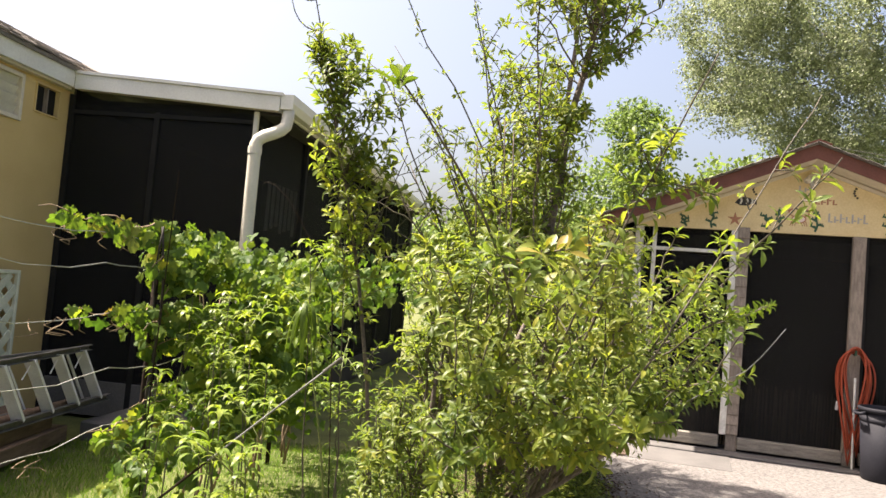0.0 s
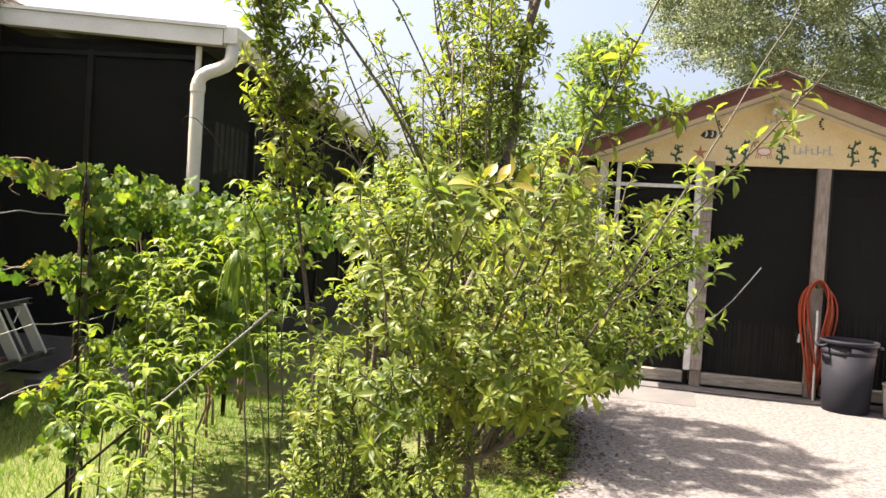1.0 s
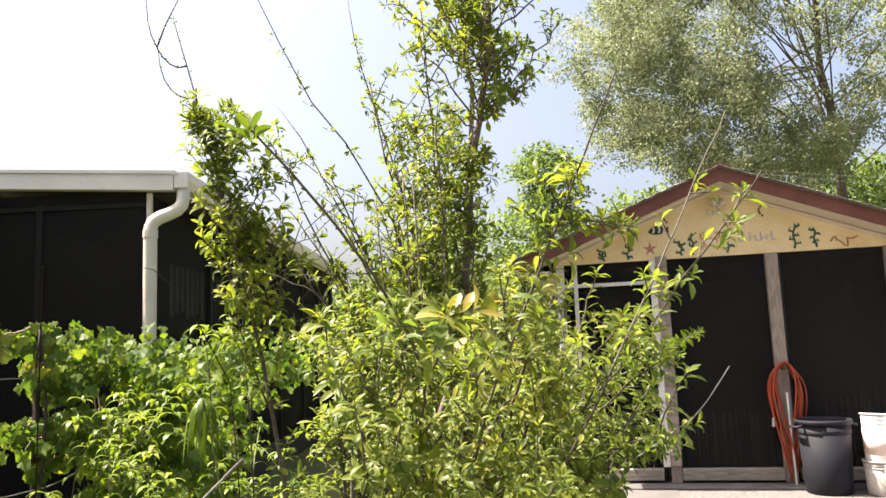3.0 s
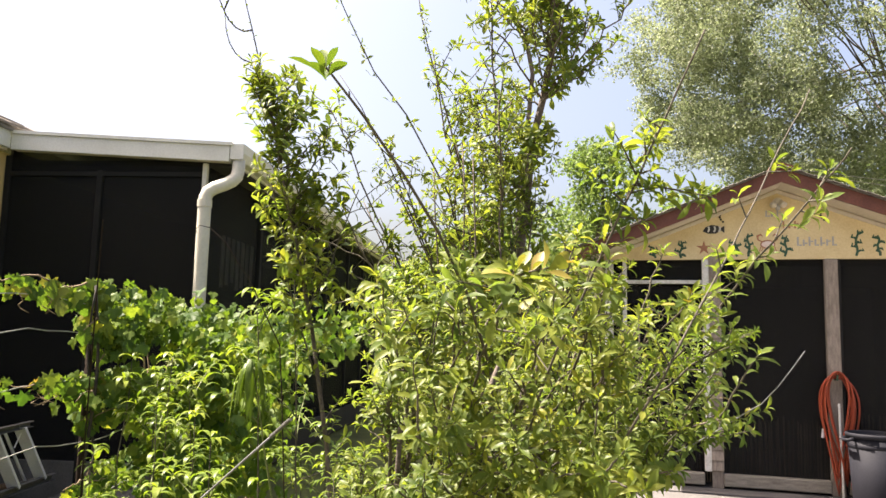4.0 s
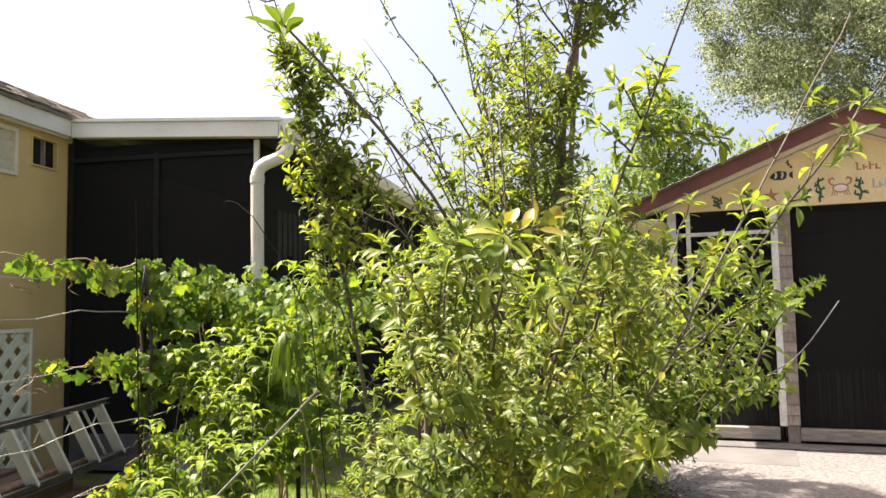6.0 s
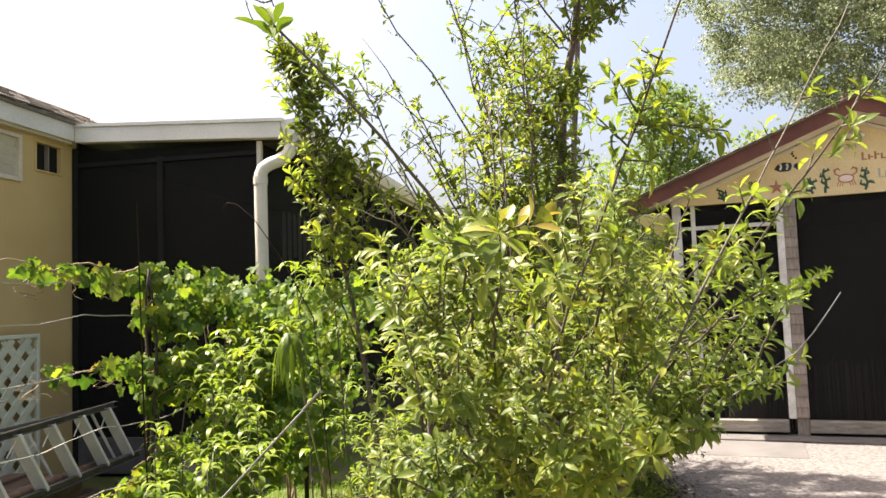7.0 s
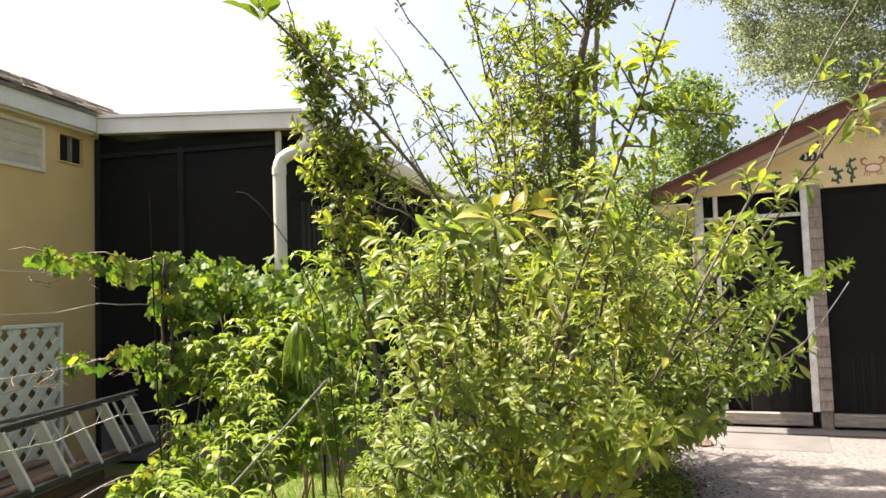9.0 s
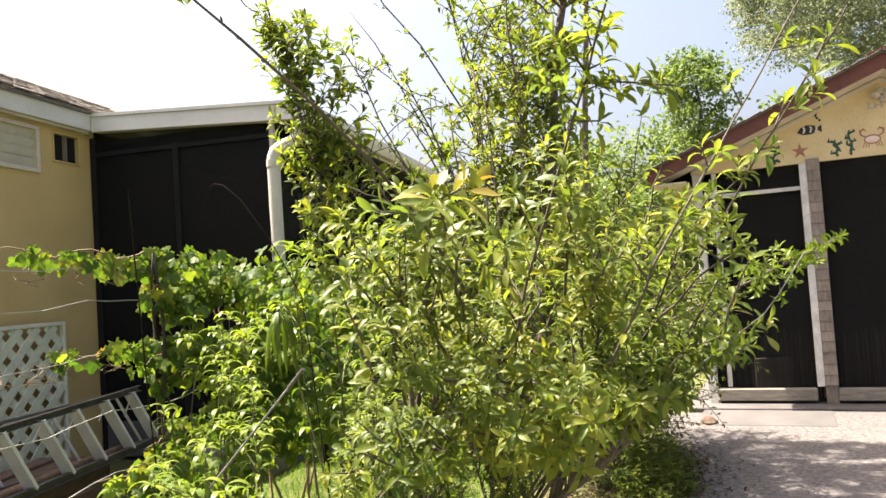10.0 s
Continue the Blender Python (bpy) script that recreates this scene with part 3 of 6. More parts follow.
vent = thing("wall_vent", "small dark two-pane wall vent with cream frame", "vent")
bm = bmesh.new()
for y0, y1, z0, z1 in [(vy0, vy0 + 0.014, vz0, vz1), (vy1 - 0.014, vy1, vz0, vz1), (vy0 + 0.014, vy1 - 0.014, vz0, vz0 + 0.014), (vy0 + 0.014, vy1 - 0.014, vz1 - 0.014, vz1)]:
    box(bm, WX - 0.05, WX + 0.014, y0, y1, z0, z1, bevel=0.003)
part("frame", bm, M["stucco"], vent)
ym = (vy0 + vy1) / 2
part("mullion", cube(WX - 0.04, WX + 0.006, ym - 0.008, ym + 0.008, vz0 + 0.014, vz1 - 0.014, bevel=0.002), M["grey_wood"], vent)
for a, b in ((vy0 + 0.014, ym - 0.008), (ym + 0.008, vy1 - 0.014)):
    part("pane", cube(WX - 0.04, WX - 0.03, a, b, vz0 + 0.014, vz1 - 0.014), M["bronze"], vent)

# lattice panel standing against the wall
lattice = thing("lattice_panel", "white plastic diamond lattice panel leaning on yellow wall", "lattice")
LX, ly0, ly1, lz0, lz1 = -6.12, -3.30, -2.09, 0.02, 1.20
bm = bmesh.new()
for y0, y1, z0, z1 in [(ly0, ly0 + 0.03, lz0, lz1), (ly1 - 0.03, ly1, lz0, lz1), (ly0 + 0.03, ly1 - 0.03, lz0, lz0 + 0.03), (ly0 + 0.03, ly1 - 0.03, lz1 - 0.03, lz1)]:
    box(bm, LX - 0.018, LX + 0.018, y0, y1, z0, z1, bevel=0.004)
part("frame", bm, M["lattice"], lattice)
pitch = 0.138


def lattice_strips(sign):
    lo, hi = ly0 + 0.03, ly1 - 0.03
    zlo, zhi = lz0 + 0.03, lz1 - 0.03
    c = lo - (zhi - zlo)
    while c < hi + (zhi - zlo):
        ya = c
        slope = 1 if sign > 0 else -1
        t0, t1 = zlo, zhi
        if slope > 0:
            t0, t1 = max(t0, zlo + (lo - ya)), min(t1, zlo + (hi - ya))
        else:
            t0, t1 = max(t0, zlo + (ya - hi)), min(t1, zlo + (ya - lo))
        if t1 - t0 > 0.02:
            y_a, y_b = ya + slope * (t0 - zlo), ya + slope * (t1 - zlo)
            mid = ((y_a + y_b) / 2, (t0 + t1) / 2)
            ln = math.hypot(y_b - y_a, t1 - t0)
            b = cube(-0.004, 0.004, -ln / 2, ln / 2, -0.033, 0.033, m=pose(LX + 0.005 * sign, mid[0], mid[1], 45 * slope))
            part("strip", b, M["lattice"], lattice)
        c += pitch * 1.3
lattice_strips(1)
lattice_strips(-1)

# ---- porch ----
porch = thing("screened_porch", "dark screened porch with white lean-to roof edge", "porch")
PY = -1.56


def roof_z(x):
    return 2.945 - (x + 6.13) * 0.10 / 1.90


bm = bmesh.new()
prism(bm, [(-6.11, roof_z(-6.11) - 0.130), (-4.24, roof_z(-4.24) - 0.128), (-4.24, roof_z(-4.24)), (-6.11, roof_z(-6.11))], "y", -1.665, -1.635)
part("front_fascia", bm, M["white"], porch, "white painted sloping fascia board")
bm = bmesh.new()
prism(bm, [(-6.11, roof_z(-6.11) + 0.002), (-4.215, roof_z(-4.215) + 0.002), (-4.215, roof_z(-4.215) + 0.028), (-6.11, roof_z(-6.11) + 0.028)], "y", -1.68, -1.625)
part("drip_edge", bm, M["white"], porch)
bm = bmesh.new()
prism(bm, [(-6.14, roof_z(-6.14) - 0.02), (-4.26, roof_z(-4.26) - 0.02), (-4.26, roof_z(-4.26) + 0.012), (-6.14, roof_z(-6.14) + 0.012)], "y", -1.633, 6.6)
part("roof_panel", bm, M["spout"], porch)
part("side_fascia", cube(-4.26, -4.235, -1.633, 6.6, 2.72, 2.868, bevel=0.003), M["white"], porch)
bm = bmesh.new()
gut = [(-4.233, 2.84), (-4.233, 2.735), (-4.16, 2.735), (-4.125, 2.79), (-4.12, 2.86), (-4.127, 2.86), (-4.135, 2.80), (-4.165, 2.745), (-4.222, 2.745), (-4.222, 2.84)]
prism(bm, gut, "y", -1.66, 6.6)
part("gutter", bm, M["white"], porch, "white aluminium rain gutter")
part("gutter_cap", cube(-4.233, -4.122, -1.664, -1.66, 2.736, 2.86), M["white"], porch)
bm = bmesh.new()
tube(bm, [(-4.18, -1.60, 2.74), (-4.18, -1.60, 2.66), (-4.185, -1.615, 2.60), (-4.21, -1.64, 2.56), (-4.27, -1.67, 2.52), (-4.33, -1.70, 2.49), (-4.375, -1.715, 2.455), (-4.392, -1.72, 2.41), (-4.395, -1.72, 2.35), (-4.395, -1.72, 1.2), (-4.395, -1.72, 0.06)], 0.052, 14)
part("downspout", bm, M["spout"], porch, "cream round pipe downspout with a bend", smooth=True)
for z in (2.36, 1.05):
    part("pipe_collar", tube(bmesh.new(), [(-4.395, -1.72, z - 0.03), (-4.395, -1.72, z + 0.03)], 0.058, 14), M["spout"], porch)
part("corner_post", cube(-4.49, -4.45, PY - 0.02, PY + 0.02, 0.0, 2.72, bevel=0.004), M["spout"], porch)
part("wall_post", cube(-6.196, -6.15, PY - 0.03, PY + 0.03, 0.0, 2.78, bevel=0.004), M["bronze"], porch)
part("middle_post", cube(-5.39, -5.34, PY - 0.025, PY + 0.025, 0.0, 2.66, bevel=0.004), M["bronze"], porch)
bm = bmesh.new()
prism(bm, [(-6.11, roof_z(-6.11) - 0.127), (-4.262, roof_z(-4.262) - 0.127), (-4.262, roof_z(-4.262) - 0.112), (-6.11, roof_z(-6.11) - 0.112)], "y", -1.633, -1.565)
part("soffit_strip", bm, M["soffit"], porch)
bm = bmesh.new()
prism(bm, [(-6.15, 2.61), (-4.49, 2.61), (-4.49, 2.645), (-6.15, 2.645)], "y", PY - 0.024, PY + 0.024)
part("top_rail", bm, M["bronze"], porch)
part("knee_wall", cube(-6.15, -4.49, PY - 0.02, PY + 0.05, 0.0, 0.30, bevel=0.004), M["concrete"], porch, "low grey porch base wall")
bm = bmesh.new()
box(bm, -6.15, -5.39, PY - 0.006, PY - 0.003, 0.30, 2.605)
part("screen", bm, M["screen"], porch)
part("screen", cube(-5.34, -4.49, PY - 0.006, PY - 0.003, 0.30, 2.605), M["screen"], porch)
bm = bmesh.new()
prism(bm, [(-6.15, 2.645), (-4.49, 2.645), (-4.49, roof_z(-4.49) - 0.03), (-6.15, roof_z(-6.15) - 0.03)], "y", PY - 0.004, PY - 0.001)
part("upper_screen", bm, M["screen"], porch)
part("side_screen", cube(-4.455, -4.45, PY + 0.04, 6.4, 0.30, 2.72), M["screen"], porch)
# side base wall near-black, its deep shade put into the colour
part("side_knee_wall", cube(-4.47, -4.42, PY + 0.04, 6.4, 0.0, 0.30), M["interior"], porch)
for y in (-0.2, 1.2, 2.6, 4.0, 5.2, 6.4):
    part("side_post", cube(-4.48, -4.42, y - 0.03, y + 0.03, 0.30, 2.72, bevel=0.003), M["bronze"], porch)
# porch inside painted near-black in place of its unlit depth
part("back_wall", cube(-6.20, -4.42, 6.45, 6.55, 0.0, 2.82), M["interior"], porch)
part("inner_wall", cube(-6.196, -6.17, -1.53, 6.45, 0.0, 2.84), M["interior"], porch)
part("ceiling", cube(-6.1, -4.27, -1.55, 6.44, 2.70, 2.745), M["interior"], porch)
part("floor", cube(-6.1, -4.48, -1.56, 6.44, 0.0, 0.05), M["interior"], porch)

# things hanging in the porch, dim behind the screen
blind = thing("vertical_blind", "row of dim pale slats hanging behind porch screen", "blind")
for k in range(9):
    part("slat", cube(-4.56, -4.552, -0.9 + 0.13 * k, -0.82 + 0.13 * k, 1.75 + 0.03 * (k % 3), 2.22, bevel=0.002), M["old_white"], blind)

# ---- shed ----
TURN_SHED = -11
shed = thing("shed", "small gabled shed with dark screened bays and painted yellow gable", "shed", turn=TURN_SHED)
RU, RZ, EL, EZ, OV = 0.575, 2.965, 1.96, 2.20, -0.35
SL = (RZ - EZ) / EL
DEPTH = 3.0


def rake(u):
    return RZ - abs(u - RU) * SL


bm = bmesh.new()
g0, g1 = -1.04, 2.13
prism(bm, [(g0, 2.165), (g1, 2.165), (g1, rake(g1) - 0.03), (RU, RZ - 0.03), (g0, rake(g0) - 0.03)], "y", -0.02, 0.03)
part("gable", bm, M["gable"], shed, "pale yellow painted gable board")
for sgn in (-1, 1):
    e = RU + sgn * EL
    bm = bmesh.new()
    prism(bm, [(RU, RZ - 0.125), (e, EZ - 0.125), (e, EZ + 0.0), (RU, RZ + 0.0)], "y", OV, OV + 0.028)
    part("rake_board", bm, M["redbrown"], shed, "red-brown painted rake board")
    bm = bmesh.new()
    prism(bm, [(RU, RZ - 0.13), (e, EZ - 0.13), (e, EZ - 0.115), (RU, RZ - 0.115)], "y", OV + 0.028, -0.022)
    part("rake_soffit", bm, M["soffit"], shed)
    e2 = RU + sgn * 1.60
    bm = bmesh.new()
    prism(bm, [(RU, RZ - 0.172), (e2, RZ - 0.172 - 1.60 * SL), (e2, RZ - 0.14 - 1.60 * SL), (RU, RZ - 0.14)], "y", -0.045, -0.021)
    part("frieze_board", bm, M["soffit"], shed, "cream frieze board under the rake")
    bm = bmesh.new()
    e3 = RU + sgn * (EL + 0.03)
    prism(bm, [(RU, RZ + 0.002), (e3, EZ - 0.012 + 0.002), (e3, EZ - 0.012 + 0.012), (RU, RZ + 0.012)], "y", OV - 0.03, DEPTH + 0.3)
    deck = part("roof", bm, M["shingle"], shed, "dark weathered shingle roof")
    part("eave_board", cube(e - 0.012 * sgn, e + 0.012 * sgn, OV + 0.028, DEPTH + 0.25, EZ - 0.11, EZ - 0.01), M["redbrown"], shed)
    bm = bmesh.new()
    box(bm, min(e, e - sgn * 0.33), max(e, e - sgn * 0.33), OV + 0.03, DEPTH + 0.2, EZ - 0.13, EZ - 0.115)
    part("eave_soffit", bm, M["soffit"], shed)
    # front course of shingles along the rake
    rr = random.Random(21 + sgn)
    n_tab = 15
    for k in range(n_tab):
        u = RU + sgn * (0.07 + (EL - 0.06) * k / (n_tab - 1))
        z = rake(u) + 0.017
        s = cube(-0.075, 0.075, 0.0, 0.26, -0.004, 0.004, bevel=0.002, m=pose(u, OV - 0.045 - 0.012 * rr.random(), z, 0, sgn * math.degrees(math.atan(SL)) + 3 * sgn, rnd(rr, -2, 2)))
        part("shingle", s, M["shingle"], deck)
part("ridge_cap", prism(bmesh.new(), [(RU - 0.11, RZ - 0.012), (RU, RZ + 0.028), (RU + 0.11, RZ - 0.012), (RU + 0.11, RZ + 0.0), (RU, RZ + 0.044), (RU - 0.11, RZ + 0.0)], "y", OV - 0.05, DEPTH + 0.3), M["redbrown"], shed, "dark red ridge cap")
# walls behind
part("side_wall", cube(g0, g0 + 0.05, 0.05, DEPTH, 0.02, 2.12), M["grey_wood"], shed)
part("side_wall", cube(g1 - 0.05, g1, 0.05, DEPTH, 0.02, 2.12), M["grey_wood"], shed)
# inside faces coloured near-black to stand for the shed's inner shade
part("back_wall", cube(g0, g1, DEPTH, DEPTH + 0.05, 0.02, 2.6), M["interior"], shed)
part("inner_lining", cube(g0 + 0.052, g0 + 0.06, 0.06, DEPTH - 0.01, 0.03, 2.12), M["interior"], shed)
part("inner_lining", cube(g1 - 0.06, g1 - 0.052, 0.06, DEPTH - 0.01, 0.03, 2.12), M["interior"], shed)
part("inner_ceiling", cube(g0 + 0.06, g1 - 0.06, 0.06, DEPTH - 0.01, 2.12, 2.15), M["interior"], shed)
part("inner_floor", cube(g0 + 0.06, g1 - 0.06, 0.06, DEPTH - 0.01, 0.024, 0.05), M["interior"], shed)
# posts
part("white_jamb", cube(-0.112, -0.05, -0.035, 0.03, 0.17, 2.163, bevel=0.004), M["old_white"], shed, "white painted door jamb")
part("corner_jamb", cube(-1.03, -0.95, -0.03, 0.03, 0.02, 2.163, bevel=0.004), M["old_white"], shed)
part("thin_jamb", cube(-0.86, -0.82, -0.012, 0.02, 0.17, 2.163, bevel=0.003), M["old_white"], shed)
post_b = part("post", cube(-0.048, 0.052, -0.02, 0.04, 0.022, 2.163), M["grey_wood"], shed)
part("post", cube(0.965, 1.08, -0.03, 0.05, 0.022, 2.163, bevel=0.006), M["grey_wood"], shed, "weathered grey wooden post")
post_d = part("post", cube(2.01, 2.125, -0.02, 0.05, 0.022, 2.163), M["grey_wood"], shed)
rr = random.Random(8)
for post, u0, u1 in ((post_b, -0.052, 0.056), (post_d, 2.004, 2.128)):
    k = 0
    z = 0.18
    while z < 2.13:
        h = rnd(rr, 0.085, 0.105)
        part("shingle", cube(u0, u1, -0.006, 0.006, -h / 2, h / 2 + 0.01, bevel=0.003, m=pose(0, -0.034, z + h / 2, -6 + rnd(rr, -1, 1), 0, rnd(rr, -0.6, 0.6))), M["grey_wood"], post)
        z += h
        k += 1
part("jamb_strip", cube(1.085, 1.105, -0.01, 0.03, 0.16, 2.163), M["bronze"], shed)
for a, b in ((-0.95, -0.112), (0.052, 0.965), (1.105, 2.01)):
    part("sill", cube(a + 0.002, b - 0.002, -0.05, 0.06, 0.045, 0.155, bevel=0.008), M["sill_wood"], shed, "weathered timber sill")
    part("screen", cube(a, b, 0.032, 0.035, 0.155, 2.163), M["screen"], shed, "dark insect screen")
part("transom_bar", cube(-0.95, -0.112, -0.006, 0.028, 1.93, 1.965, bevel=0.003), M["old_white"], shed)
part("pipe", tube(bmesh.new(), [(2.150, -0.04, 0.05), (2.150, -0.04, 2.10)], 0.012, 8), M["old_white"], shed, "thin white pipe on the corner")
# near-black as well, shade painted in above the bays
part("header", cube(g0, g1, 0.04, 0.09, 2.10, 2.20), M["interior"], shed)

# reed fence roll inside
reed = thing("reed_screen", "low brown reed screen standing inside the shed", "reed screen", turn=TURN_SHED)
rr = random.Random(31)
u = -0.9
while u < 1.98:
    w = rnd(rr, 0.012, 0.022)
    part("reed", tube(bmesh.new(), [(u, 0.14 + rnd(rr, -0.01, 0.01), 0.05), (u + rnd(rr, -0.01, 0.01), 0.14, rnd(rr, 0.62, 0.70) if u < 1.1 else rnd(rr, 0.72, 0.80))], w / 2, 5), M["reed"], reed)
    u += w + rnd(rr, 0.002, 0.03)

crate = thing("storage_box", "pale cardboard box stored inside the shed", "box", turn=TURN_SHED)
part("carton", cube(-0.62, -0.30, 0.06, 0.12, 0.05, 0.42, bevel=0.006), M["grey_wood"], crate)


# paintings on the gable
def flat(name, outline, mat, label, category="painting", lift=0.0):
    t = thing(name, label, category, turn=TURN_SHED)
    part("paint", prism(bmesh.new(), outline, "y", -0.0245 - lift, -0.0205), mat, t)
    return t


def stroke(pts, r, mat, parent, name="stroke"):
    """A brush stroke: a round line pressed flat on the board."""
    bm = tube(bmesh.new(), [(u, 0.0, z) for u, z in pts], r, 6)
    for v in bm.verts:
        v.co.y = v.co.y * 0.12 - 0.0222
    return part(name, bm, mat, parent)


def weed(u, z, h, seed):
    t = thing("painted_seaweed", "dark green seaweed painted on yellow gable", "painting", "gable paintings", turn=TURN_SHED)
    r = random.Random(seed)
    lean = rnd(r, -0.02, 0.02)
    stem = [(u + lean * i / 6 + 0.010 * math.sin(i * 1.5 + seed), z + h * i / 6) for i in range(7)]
    stroke(stem, [0.011, 0.011, 0.010, 0.010, 0.010, 0.009, 0.006], M["green_paint"], t, "stem")
    for i in (1, 2, 3, 4, 5):
        a = stem[i]
        side = 1 if (i + seed) % 2 else -1
        w, up = rnd(r, 0.025, 0.055), rnd(r, -0.012, 0.030)
        stroke([a, (a[0] + w * 0.5 * side, a[1] + up * 0.3 + 0.008), (a[0] + w * side, a[1] + up), (a[0] + w * 0.8 * side, a[1] + up + rnd(r, 0.015, 0.04))], [0.010, rnd(r, 0.009, 0.016), 0.011, 0.004], M["green_paint"], t, "frond")


for u, z, h, sd in ((-0.55, 2.18, 0.11, 1), (-0.31, 2.18, 0.17, 2), (0.21, 2.19, 0.15, 3), (0.32, 2.19, 0.22, 4), (0.64, 2.19, 0.20, 5), (1.24, 2.19, 0.24, 6), (1.43, 2.19, 0.19, 7)):
    weed(u, z, h, sd)
star = []
for k in range(10):
    r = 0.075 if k % 2 == 0 else 0.026
    a = math.pi / 2 + k * math.pi / 5
    star.append((-0.09 + r * math.cos(a), 2.275 + r * math.sin(a)))
flat("painted_star", star, M["red_paint"], "dark red five-pointed star painted on gable")
fish = flat("painted_fish", [(-0.10, 2.44), (-0.07, 2.48), (-0.02, 2.50), (0.04, 2.49), (0.07, 2.47), (0.10, 2.49), (0.10, 2.42), (0.07, 2.445), (0.02, 2.415), (-0.05, 2.415)], M["black_paint"], "small black and white striped fish painted on gable")
for u in (-0.05, 0.005, 0.05):
    stroke([(u, 2.43), (u + 0.012, 2.46), (u + 0.004, 2.485)], 0.009, M["old_white"], fish, "stripe")
    for v in fish.children[-1].data.vertices:
        v.co.y -= 0.003
crab = thing("painted_crab", "faded pink outlined figure with claws painted on gable", "painting", turn=TURN_SHED)
body = [(0.485 + 0.062 * math.cos(k * math.pi / 8), 2.305 + 0.036 * math.sin(k * math.pi / 8)) for k in range(17)]
flat_body = prism(bmesh.new(), body[:-1], "y", -0.0222, -0.0205)
part("body", flat_body, M["pink"], crab)
stroke(body, 0.006, M["red_paint"], crab, "outline")
for sd in (-1, 1):
    stroke([(0.485 + sd * 0.05, 2.33), (0.485 + sd * 0.085, 2.35), (0.485 + sd * 0.09, 2.385), (0.485 + sd * 0.06, 2.40), (0.485 + sd * 0.045, 2.38)], [0.006, 0.007, 0.011, 0.010, 0.004], M["red_paint"], crab, "claw")
    for k in range(3):
        u0 = 0.485 + sd * (0.02 + 0.02 * k)
        stroke([(u0, 2.275 + 0.004 * k), (u0 + sd * 0.012, 2.25), (u0 + sd * 0.016, 2.238)], 0.004, M["red_paint"], crab, "leg")
dots = thing("painted_dots", "rows of small dark dots painted on gable", "painting", turn=TURN_SHED)
for c, zc in ((0.11, 2.53), (1.0, 2.53)):
    for k in range(6):
        a = 0.5 * k
        part("dot", lathe(bmesh.new(), [(0.0, 0), (0.011, 0), (0.011, 0.004), (0.0, 0.004)], 8, m=pose(c + 0.05 * math.cos(a + 2), -0.0205, zc + 0.022 * k, 90)), M["black_paint"], dots)
loop = [(1.56 + 0.22 * t + 0.02 * math.sin(14 * t), -0.023, 2.235 + 0.035 * math.sin(9 * t) + 0.02 * math.sin(20 * t)) for t in [i / 18 for i in range(19)]]
sw = thing("painted_swirl", "brown wavy outline painted on gable", "painting", turn=TURN_SHED)
part("line", tube(bmesh.new(), loop, 0.008, 5), M["red_paint"], sw)
# worn lettering, shown as plain bars
sign = thing("painted_lettering", "worn illegible lettering painted on the yellow gable", "lettering", turn=TURN_SHED)
for u0, u1, z, h, mt in ((0.47, 0.65, 2.60, 0.06, "grey_paint"), (0.62, 0.84, 2.49, 0.07, "red_paint"), (0.74, 1.10, 2.33, 0.085, "grey_paint")):
    n_bar = int((u1 - u0) / 0.05)
    for k in range(n_bar):
        part("bar", cube(u0 + k * 0.05, u0 + k * 0.05 + 0.016, -0.0235, -0.0205, z - h / 2, z + h / 2 * (0.4 if k % 2 else 1.0)), M[mt], sign)
        part("bar", cube(u0 + k * 0.05 + 0.018, u0 + k * 0.05 + 0.040, -0.0235, -0.0205, z - h / 2 + 0.018 * (k % 3), z - h / 2 + 0.018 * (k % 3) + 0.012), M[mt], sign)

lamp = thing("flood_light", "small cream twin flood light under the gable peak", "lamp", turn=TURN_SHED)
part("base", lathe(bmesh.new(), [(0, 0), (0.045, 0), (0.045, 0.025), (0.03, 0.035), (0, 0.035)], 16, m=pose(0.575, -0.046, 2.70, 90)), M["soffit"], lamp, smooth=False)
for s in (-1, 1):
    part("lamp_head", lathe(bmesh.new(), [(0, 0), (0.014, 0), (0.018, 0.02), (0.032, 0.055), (0.032, 0.066), (0.0, 0.062)], 16, m=pose(0.575 + 0.03 * s, -0.08, 2.71, 140, 0, 24 * s)), M["soffit"], lamp, smooth=True)
part("sensor", cube(0.555, 0.595, -0.10, -0.06, 2.62, 2.67, bevel=0.008), M["bucket_grey"], lamp)
part("stem", tube(bmesh.new(), [(0.575, -0.06, 2.70), (0.575, -0.08, 2.66)], 0.012, 6), M["bucket_grey"], lamp)

fitting = thing("eave_fitting", "small weathered brown fitting under the eave corner", "fitting", turn=TURN_SHED)
part("cup", lathe(bmesh.new(), [(0, 0), (0.035, 0), (0.045, 0.03), (0.04, 0.07), (0.02, 0.085), (0, 0.085)], 14, m=pose(2.20, -0.05, 2.19)), M["grey_wood"], fitting, smooth=True)
part("arm", tube(bmesh.new(), [(2.20, -0.05, 2.265), (2.17, -0.02, 2.30)], 0.012, 6), M["rust"], fitting)

cable = thing("overhead_cable", "thin pale overhead cable from the shed ridge", "cable")
for k, (dz, tz) in enumerate(((-0.02, 3.25), (-0.05, 3.05))):
    a, b = Vector((0.66, -0.42, 2.98 + dz)), Vector((7.5, 0.4, tz))
    part("cord", tube(bmesh.new(), [a.lerp(b, i / 14) + Vector((0, 0, -0.30 * math.sin(math.pi * i / 14))) for i in range(15)], 0.0022, 5), M["dull_rail"], cable)

